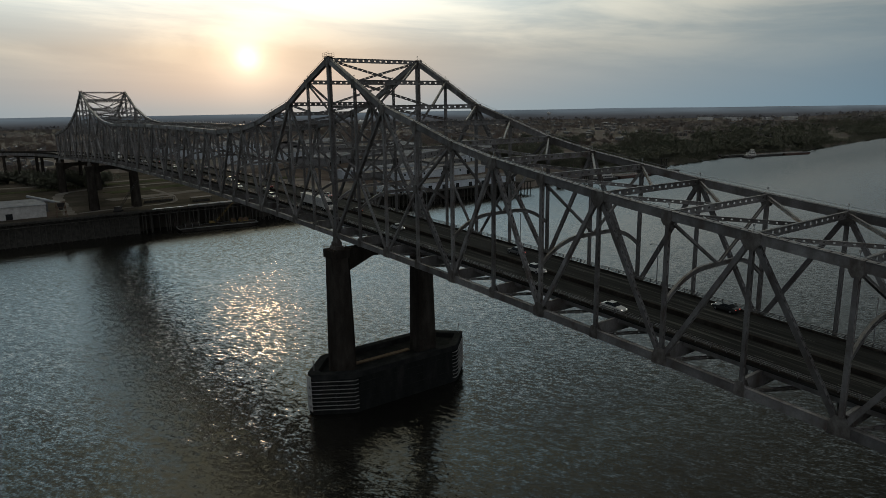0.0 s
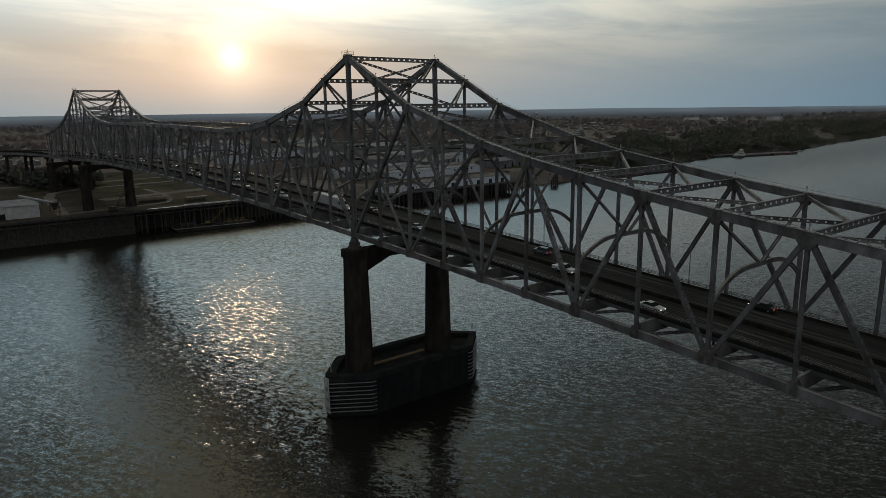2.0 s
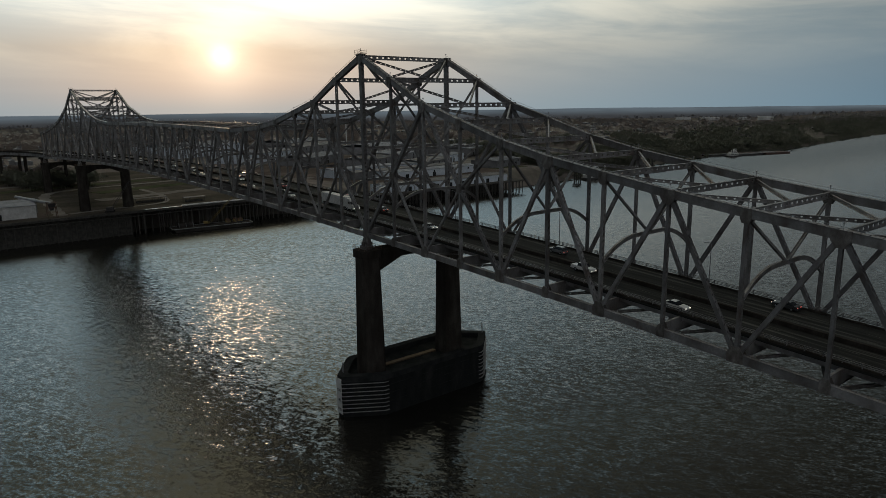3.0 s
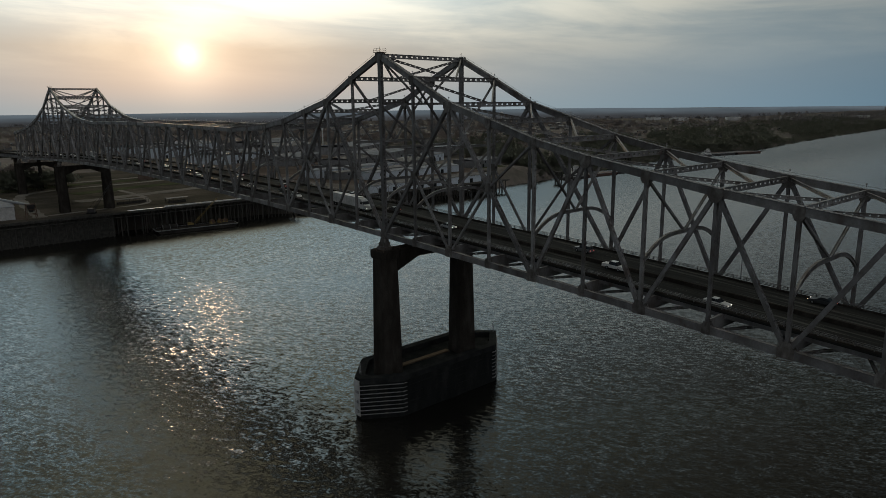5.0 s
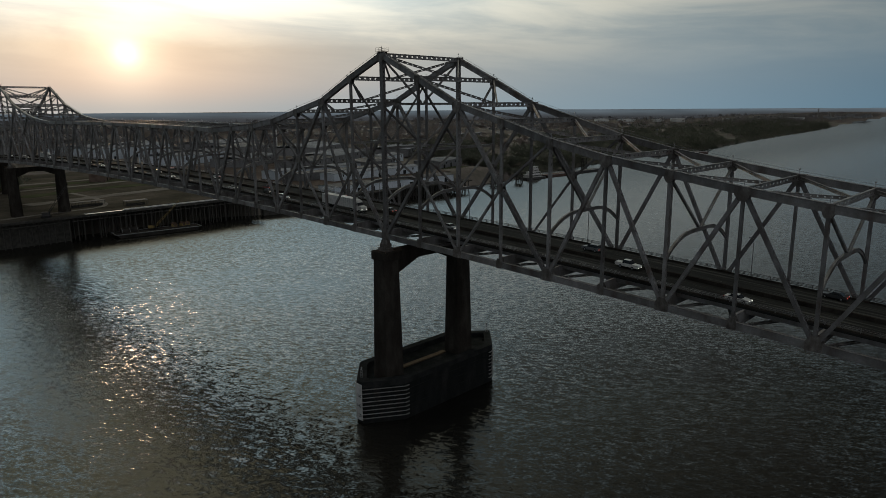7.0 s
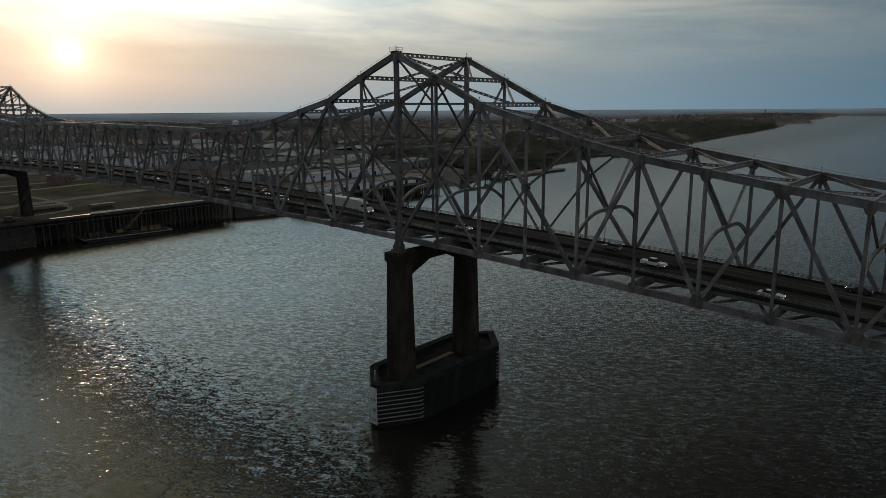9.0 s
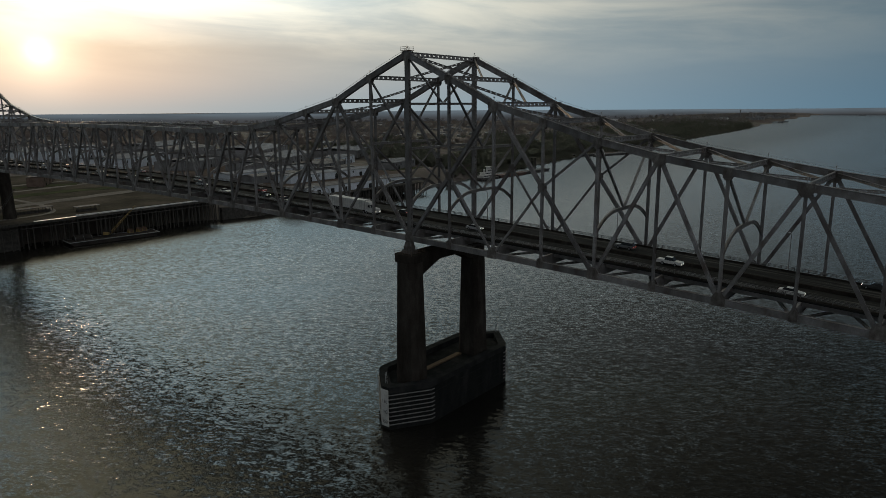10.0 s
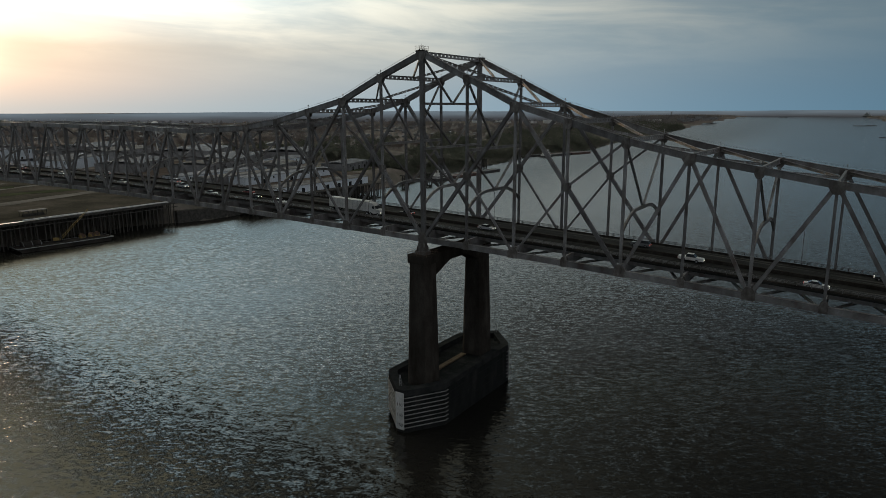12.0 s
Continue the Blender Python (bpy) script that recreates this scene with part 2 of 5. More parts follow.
def water_material():
    m, nt, ln, b = mat("muddy river water", 0.165)
    b.inputs["IOR"].default_value = 1.33
    b.inputs["Specular Tint"].default_value = (0.90, 1.0, 1.0, 1.0)
    col = ramp(nt, ln, noise_tex(nt, ln, 0.012, 4, 0.55), [(0.3, (0.0125, 0.0125, 0.0110)), (0.7, (0.019, 0.0175, 0.015))])
    ln.new(col, b.inputs["Base Color"])

    def vmath(op, a, c):
        n = nt.new("ShaderNodeVectorMath")
        n.operation = op
        for k, v in ((0, a), (1, c)):
            if isinstance(v, tuple):
                n.inputs[k].default_value = v
            elif op == "SCALE" and k == 1:
                ln.new(v, n.inputs[3])
            else:
                ln.new(v, n.inputs[k])
        return n.outputs[0]

    # calmer and rougher patches drifting over the river
    calm = noise_tex(nt, ln, 0.011, 3, 0.6, (1.0, 0.45, 1), distortion=1.2)
    gust = nt.new("ShaderNodeMapRange")
    gust.inputs["From Min"].default_value, gust.inputs["From Max"].default_value = 0.35, 0.65
    gust.inputs["To Min"].default_value, gust.inputs["To Max"].default_value = 0.62, 1.15
    ln.new(calm, gust.inputs["Value"])
    # ripple slopes: crests run along one way, short ripples over longer wavelets
    turn_ = radians(28)
    along, across = (math.cos(turn_), math.sin(turn_), 0.0), (-math.sin(turn_), math.cos(turn_), 0.0)
    slope = None
    for scale, length, detail, size in ((1.7, 1.5, 3.0, 0.66), (0.66, 2.1, 2.0, 0.52), (0.20, 1.8, 2.0, 0.13), (0.07, 1.6, 2.0, 0.06)):
        tc, mp, n = nt.new("ShaderNodeTexCoord"), nt.new("ShaderNodeMapping"), nt.new("ShaderNodeTexNoise")
        mp.vector_type = "TEXTURE"
        mp.inputs["Scale"].default_value = (length, 1.0, 1.0)
        mp.inputs["Rotation"].default_value = (0, 0, turn_)
        n.inputs["Scale"].default_value, n.inputs["Detail"].default_value, n.inputs["Roughness"].default_value = scale, detail, 0.55
        n.inputs["Distortion"].default_value = 0.25
        ln.new(tc.outputs["Object"], mp.inputs[0])
        ln.new(mp.outputs[0], n.inputs["Vector"])
        sep = nt.new("ShaderNodeSeparateXYZ")
        ln.new(vmath("SUBTRACT", n.outputs["Color"], (0.5, 0.5, 0.5)), sep.inputs[0])
        for axis, out_, k in ((across, 0, 1.0), (along, 1, 0.50)):
            part_ = vmath("SCALE", tuple(c * size * k for c in axis), sep.outputs[out_])
            slope = part_ if slope is None else vmath("ADD", slope, part_)
    # the chop lies lower towards the far bank
    place = nt.new("ShaderNodeSeparateXYZ")
    here = nt.new("ShaderNodeTexCoord")
    ln.new(here.outputs["Object"], place.inputs[0])
    lee = nt.new("ShaderNodeMapRange")
    lee.interpolation_type = "SMOOTHSTEP"
    lee.inputs["From Min"].default_value, lee.inputs["From Max"].default_value = -320.0, -40.0
    lee.inputs["To Min"].default_value, lee.inputs["To Max"].default_value = 0.62, 1.0
    ln.new(place.outputs[0], lee.inputs["Value"])
    slope = vmath("SCALE", vmath("SCALE", slope, gust.outputs[0]), lee.outputs[0])

    def rangemap(value, lo, hi, start, end):
        r = nt.new("ShaderNodeMapRange")
        r.interpolation_type = "SMOOTHSTEP"
        for key, val in (("From Min", lo), ("From Max", hi), ("To Min", start), ("To Max", end)):
            r.inputs[key].default_value = val
        ln.new(value, r.inputs["Value"])
        return r.outputs[0]

    def times(a, c):
        n = nt.new("ShaderNodeMath")
        n.operation = "MULTIPLY"
        ln.new(a, n.inputs[0])
        ln.new(c, n.inputs[1])
        return n.outputs[0]

    x_, y_ = place.outputs[0], place.outputs[1]
    # smoother upstream, with eddies trailing downstream of the pier
    slope = vmath("SCALE", slope, rangemap(y_, 40.0, 420.0, 1.0, 0.5))
    wake = times(times(rangemap(x_, -22.0, -6.0, 0.0, 1.0), rangemap(x_, 6.0, 20.0, 1.0, 0.0)), times(rangemap(y_, -75.0, -28.0, 0.0, 1.0), rangemap(y_, -18.0, -6.0, 1.0, 0.0)))
    swirl = nt.new("ShaderNodeTexNoise")
    swirl.inputs["Scale"].default_value, swirl.inputs["Detail"].default_value, swirl.inputs["Distortion"].default_value = 0.17, 3.0, 1.6
    ln.new(here.outputs["Object"], swirl.inputs["Vector"])
    eddy = vmath("MULTIPLY", vmath("SUBTRACT", swirl.outputs["Color"], (0.5, 0.5, 0.5)), (0.42, 0.42, 0.0))
    slope = vmath("ADD", slope, vmath("SCALE", eddy, wake))
    # the wavelets lean, their steep faces turned downstream and off the far bank
    slope = vmath("ADD", slope, vmath("SCALE", (0.83, -0.55, 0.0), rangemap(x_, -340.0, -60.0, 0.11, 0.0)))
    normal = vmath("NORMALIZE", vmath("ADD", slope, (0.0, 0.0, 1.0)), (0.0, 0.0, 0.0))
    ln.new(normal, b.inputs["Normal"])
    return m


def land_material():
    m, nt, ln, b = mat("winter lowland", 0.95)
    b.inputs["Specular IOR Level"].default_value = 0.05
    field = ramp(nt, ln, noise_tex(nt, ln, 0.0042, 6, 0.62), [(0.34, (0.115, 0.100, 0.092)), (0.47, (0.165, 0.142, 0.130)), (0.55, (0.138, 0.128, 0.106)), (0.68, (0.25, 0.222, 0.205))])
    fine = noise_tex(nt, ln, 0.05, 5, 0.65)
    col = mix(nt, ln, field, ramp(nt, ln, fine, [(0.3, (0.6,) * 3), (0.7, (1.35,) * 3)]), 0.8, "MULTIPLY")
    ln.new(col, b.inputs["Base Color"])
    bump(nt, ln, fine, b, 0.6, 0.6)
    return m


WATER, LAND = water_material(), land_material()


# ================= mesh helpers =================
def mesh_object(name, verts, faces, material, parent=None, label=""):
    me = bpy.data.meshes.new(name)
    me.from_pydata([tuple(v) for v in verts], [], [tuple(f) for f in faces])
    me.materials.append(material)
    ob = new(name, me)
    if parent is not None:
        ob.parent = parent
    if label:
        ob["label"] = label
    return ob


class Shape:
    """Collects verts and faces of one mesh."""

    def __init__(self):
        self.v, self.f = [], []

    def add(self, verts, faces):
        n = len(self.v)
        self.v.extend(verts)
        self.f.extend([[i + n for i in f] for f in faces])
        return self

    def box(self, x0, x1, y0, y1, z0, z1):
        v = [(x, y, z) for z in (z0, z1) for y in (y0, y1) for x in (x0, x1)]
        return self.add(v, [(0, 2, 3, 1), (4, 5, 7, 6), (0, 1, 5, 4), (2, 6, 7, 3), (0, 4, 6, 2), (1, 3, 7, 5)])

    def beam(self, p, q, w, d, up=(0, 0, 1)):
        """A bar from p to q, w wide sideways and d deep along up."""
        p, q = Vector(p), Vector(q)
        a = (q - p).normalized()
        s = a.cross(Vector(up)).normalized()
        t = s.cross(a)
        v = [o + s * i * w / 2 + t * j * d / 2 for o in (p, q) for i, j in ((-1, -1), (1, -1), (1, 1), (-1, 1))]
        return self.add([tuple(c) for c in v], [(0, 1, 2, 3), (7, 6, 5, 4), (0, 4, 5, 1), (1, 5, 6, 2), (2, 6, 7, 3), (3, 7, 4, 0)])

    def prism(self, poly, z0, z1, top=None):
        n = len(poly)
        top = top or poly
        v = [(x, y, z0) for x, y in poly] + [(x, y, z1) for x, y in top]
        f = [tuple(range(n))[::-1], tuple(range(n, 2 * n))] + [(i, (i + 1) % n, n + (i + 1) % n, n + i) for i in range(n)]
        return self.add(v, f)

    def tube(self, p, q, r0, r1=None, n=8):
        p, q = Vector(p), Vector(q)
        r1 = r0 if r1 is None else r1
        a = (q - p).normalized()
        s = a.cross(Vector((0, 0, 1)) if abs(a.z) < 0.9 else Vector((1, 0, 0))).normalized()
        t = a.cross(s)
        v = []
        for o, r in ((p, r0), (q, r1)):
            v += [tuple(o + (s * math.cos(2 * math.pi * i / n) + t * math.sin(2 * math.pi * i / n)) * r) for i in range(n)]
        return self.add(v, [tuple(range(n))[::-1], tuple(range(n, 2 * n))] + [(i, (i + 1) % n, n + (i + 1) % n, n + i) for i in range(n)])

    def slab_holes(self, o, u, s, n, length, width, thick, holes, hw, hl):
        """A plate from o along u, width along s, thickness along n, with a row of oval holes cut through it."""
        o, u, s, n = (np.array(a, float) for a in (o, u, s, n))
        cell = length / holes
        ang = np.radians([22.5 + 45 * i for i in range(8)])
        oct_ = np.stack([np.cos(ang) * hl / 2, np.sin(ang) * hw / 2], 1)
        rect = np.array([(cell / 2, width / 4), (cell / 4, width / 2), (-cell / 4, width / 2), (-cell / 2, width / 4), (-cell / 2, -width / 4), (-cell / 4, -width / 2), (cell / 4, -width / 2), (cell / 2, -width / 4)])
        corner = {0: (cell / 2, width / 2), 2: (-cell / 2, width / 2), 4: (-cell / 2, -width / 2), 6: (cell / 2, -width / 2)}
        cor = np.array([corner[i] for i in (0, 2, 4, 6)])
        flat = np.concatenate([oct_, rect, cor])
        vs, fs = [], []
        base = []
        for j in range(8):
            k = (j + 1) % 8
            base.append((j, 8 + j, 8 + k, k))
        for c, (a, b) in enumerate(((0, 1), (2, 3), (4, 5), (6, 7))):
            base.append((8 + a, 16 + c, 8 + b))
        for i in range(holes):
            off = len(vs)
            for side in (-0.5, 0.5):
                pts = o + np.outer(flat[:, 0] + (i + 0.5) * cell, u) + np.outer(flat[:, 1], s) + side * thick * n
                vs.extend(map(tuple, pts))
            fs += [tuple(off + a for a in f[::-1]) for f in base] + [tuple(off + 20 + a for a in f) for f in base]
            fs += [(off + j, off + (j + 1) % 8, off + 20 + (j + 1) % 8, off + 20 + j) for j in range(8)]
        return self.add(vs, fs)

    def done(self, name, material, parent=None, label=""):
        return mesh_object(name, self.v, self.f, material, parent, label)


def thing(name, label, category, at=(0, 0, 0), group="", turn=0.0):
    ob = new(name)
    ob.location = at
    ob.rotation_euler = (0, 0, radians(turn))
    return tagged(ob, label, category, group)


# ================= river and land =================
EYE = np.array((140.0, -115.0, 86.0))
REACH, GROWTH = 2200.0, 0.001235


def far(p):
    """Draws a place far away in towards the camera's stand along its line of sight, so that the plain reaches the horizon."""
    p = np.asarray(p, float)
    d = np.linalg.norm(p[..., :2] - EYE[:2], axis=-1)
    e = np.maximum(d - REACH, 0)
    r = REACH + (np.sqrt(1 + 4 * GROWTH * e) - 1) / (2 * GROWTH)
    k = np.where(d > REACH, r / np.maximum(d, 1), 1.0)
    return EYE + (p - EYE) * k[..., None]


LEFT_BANK = [(-4000, -700), (-1500, -640), (-500, -560), (-200, -470), (-60, -400), (-30, -350), (20, -352), (34, -364), (100, -364), (150, -362), (176, -346), (200, -338), (260, -345), (340, -338), (420, -352), (560, -362), (700, -385), (950, -425), (1150, -400), (1670, -474), (2234, -530), (3650, -720), (5815, -960), (9800, -1330), (11300, -1480), (13000, -3200)]
RIGHT_BANK = [(-4000, 900), (-1500, 640), (-400, 420), (0, 360), (800, 290), (1861, 190), (2766, 150), (3650, 118), (6500, -130), (9640, -412), (11000, -1400), (13000, -3150)]


def bank(line, y):
    return np.interp(y, [a for a, _ in line], [b for _, b in line])


def grid_sheet(rings, spokes):
    """Rings and spokes round the camera's stand, in true distances."""
    ang = np.linspace(0, 2 * math.pi, spokes, endpoint=False)
    pts = np.stack([EYE[0] + np.outer(rings, np.cos(ang)), EYE[1] + np.outer(rings, np.sin(ang))], -1)
    faces = [(0, 1 + j, 1 + (j + 1) % spokes) for j in range(spokes)]
    for i in range(len(rings) - 1):
        a, b = 1 + i * spokes, 1 + (i + 1) * spokes
        faces += [(a + j, b + j, b + (j + 1) % spokes, a + (j + 1) % spokes) for j in range(spokes)]
    return np.concatenate([[EYE[:2]], pts.reshape(-1, 2)]), faces


def smooth(a, b, x):
    t = np.clip((x - a) / (b - a), 0, 1)
    return t * t * (3 - 2 * t)


GROUND = 16.5
rings = np.concatenate([np.arange(60, 900, 12), np.geomspace(900, 13900, 90)])
flat, faces = grid_sheet(rings, 420)


def ground_height(x, y):
    l, r = bank(LEFT_BANK, y), bank(RIGHT_BANK, y)
    rise = np.where(y < 215, 14.0, np.where(y > 330, 26.0, 30.0))
    low_ = 0.62 * smooth(480, 560, y)
    left = (1 - low_) * smooth(0, rise, l - x) + low_ * smooth(26, 300, l - x)
    right = 0.38 * smooth(0, 50.0, x - r) + 0.62 * smooth(50, 350, x - r)
    return -5 + np.maximum(left, right) * (GROUND + 5)


gz = ground_height(flat[:, 0], flat[:, 1])
ground = mesh_object("ground", far(np.column_stack([flat, gz])), faces, LAND)
tagged(ground, "brown and olive winter lowland reaching the horizon", "ground", kind="structure")
for p in ground.data.polygons:
    p.use_smooth = True
river = mesh_object("water", far(np.column_stack([flat, np.zeros(len(flat))])), faces, WATER)
tagged(river, "wide rippled muddy river reflecting the evening sky", "river", kind="structure")
for p in river.data.polygons:
    p.use_smooth = True

# added glowing ring, blue distance haze painted into its colour along the horizon
HAZE_GLOW, hn, hl, hb = mat("glowing blue haze", 1.0)
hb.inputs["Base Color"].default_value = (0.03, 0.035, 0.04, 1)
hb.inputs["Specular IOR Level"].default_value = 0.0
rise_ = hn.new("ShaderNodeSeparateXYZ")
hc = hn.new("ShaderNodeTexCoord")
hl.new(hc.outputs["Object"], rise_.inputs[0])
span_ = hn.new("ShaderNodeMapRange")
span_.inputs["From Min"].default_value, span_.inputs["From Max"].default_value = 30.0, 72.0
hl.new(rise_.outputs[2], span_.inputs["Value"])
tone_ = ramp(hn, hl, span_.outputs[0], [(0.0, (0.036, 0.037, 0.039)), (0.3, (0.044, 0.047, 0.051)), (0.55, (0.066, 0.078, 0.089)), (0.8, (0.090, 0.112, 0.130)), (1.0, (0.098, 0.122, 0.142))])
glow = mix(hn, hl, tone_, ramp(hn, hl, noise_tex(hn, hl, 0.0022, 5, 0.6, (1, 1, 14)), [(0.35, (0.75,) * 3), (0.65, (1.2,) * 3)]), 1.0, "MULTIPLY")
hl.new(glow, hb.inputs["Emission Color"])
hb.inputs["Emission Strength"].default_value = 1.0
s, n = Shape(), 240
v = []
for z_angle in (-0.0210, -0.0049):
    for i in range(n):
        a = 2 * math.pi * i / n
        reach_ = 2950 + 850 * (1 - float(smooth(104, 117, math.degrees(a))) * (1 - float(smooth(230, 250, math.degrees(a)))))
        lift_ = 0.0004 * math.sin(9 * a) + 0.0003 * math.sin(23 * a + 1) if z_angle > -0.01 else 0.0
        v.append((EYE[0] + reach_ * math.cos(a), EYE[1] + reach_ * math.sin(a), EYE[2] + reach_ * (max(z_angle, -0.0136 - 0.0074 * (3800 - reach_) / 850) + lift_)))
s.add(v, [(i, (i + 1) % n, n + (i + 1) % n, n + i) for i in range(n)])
tagged(s.done("backdrop", HAZE_GLOW), "added glowing strip painted as blue haze over far lowland at the horizon", "backdrop", kind="structure")

# ================= truss bridge =================
PANEL, SPREAD = 13.44, 29.06
MAIN, ANCHOR = 28, 11
TOP_MAIN = [47.4, 41.6, 35.2, 31.8, 28.4, 26.2, 24.9, 24.0]
TOP_ANCHOR = [47.4, 41.6, 35.6, 32.3, 28.9, 26.6, 25.1, 23.7, 22.7, 21.9, 21.2, 20.5]


def foot(k):
    x = k * PANEL
    return 52.03 - 0.03507 * x - 8.349e-5 * x * x


def rise_at(k):
    if k >= 0:
        return TOP_ANCHOR[k]
    if k <= -MAIN:
        return TOP_ANCHOR[-MAIN - k]
    j = min(-k, MAIN + k)
    return TOP_MAIN[j] if j < 8 else 24.0


def low(k, y=0.0):
    return Vector((k * PANEL, y, foot(k) - 0.42))


def high(k, y=0.0):
    return Vector((k * PANEL, y, foot(k) + rise_at(k)))


def between(a, b, t):
    return a + (b - a) * t


bridge = thing("truss_bridge", "grey weathered steel cantilever truss road bridge over the river", "bridge")
Y_AXIS = Vector((0, 1, 0))


def member(name, p, q, wide, deep, holes=True, cut=0.0, pitch=1.25):
    """A built-up box member lying in a truss plane: solid side plates, cover plates with oval holes."""
    p, q = Vector(p), Vector(q)
    u = (q - p).normalized()
    p, q = p + u * cut, q - u * cut
    length = (q - p).length
    v = u.cross(Y_AXIS).normalized()
    s = Shape()
    t = 0.06
    for side in (-1, 1):
        c = Y_AXIS * side * (deep / 2 - t / 2)
        s.beam(p + c, q + c, wide, t, Y_AXIS)
    for side in (-1, 1):
        o = p + v * side * (wide / 2 - 0.10)
        if holes:
            n = max(2, int(length / pitch))
            s.slab_holes(o, u, Y_AXIS, v, length, deep - 2 * t - 0.004, 0.05, n, deep * 0.42, pitch * 0.52)
        else:
            s.beam(o, o + u * length, 0.05, deep - 2 * t - 0.004, Y_AXIS)
    return s.done(name, STEEL, bridge)


def web_beam(name, p, q, deep, flange, up=Vector((0, 0, 1)), holes=True, pitch=1.6, cut=0.0):
    """An I-shaped bar with a perforated web."""
    p, q = Vector(p), Vector(q)
    u = (q - p).normalized()
    p, q = p + u * cut, q - u * cut
    side = u.cross(up).normalized()
    t = side.cross(u).normalized()
    length = (q - p).length
    s = Shape()
    if holes:
        n = max(2, int(length / pitch))
        s.slab_holes(p, u, t, side, length, deep - 0.10, 0.08, n, deep * 0.40, deep * 0.62)
    else:
        s.beam(p, q, 0.06, deep - 0.10, t)
    for sgn in (-1, 1):
        c = t * sgn * (deep / 2 - 0.025)
        s.beam(p + c, q + c, flange, 0.06, t)
    return s.done(name, STEEL, bridge)


def gusset(at, y, pts, thick=0.10, deep=1.0):
    """A pair of node plates, one on each face of the truss."""
    s = Shape()
    for side in (-1, 1):
        yy = y + side * (deep / 2 + thick / 2 + 0.004)
        n = len(pts)
        v = [(at.x + a, yy + d, at.z + b) for d in (-thick / 2, thick / 2) for a, b in pts]
        s.add(v, [tuple(range(n)), tuple(range(n, 2 * n))[::-1]] + [(i, n + i, n + (i + 1) % n, (i + 1) % n) for i in range(n)])
    return s.done("gusset_plate", STEEL_STAINED, bridge)


def kind_of(k):
    """Whether the web meets at the top ('T') or at the bottom ('B') of panel point k; 'S' where only a hanger or post stands."""
    if k > 0:
        j, end = k, "anchor"
    elif k < -MAIN:
        j, end = -MAIN - k, "anchor"
    else:
        j, end = min(-k, MAIN + k), "main"
    if j == 0:
        return "H"
    if end == "main" and j == 7:
        return "B"
    if end == "main" and j > 7:
        return "T" if j % 2 == 0 else "B"
    return {1: "S", 2: "TB", 3: "S", 4: "B"}.get(j, "T" if j % 2 else "B")


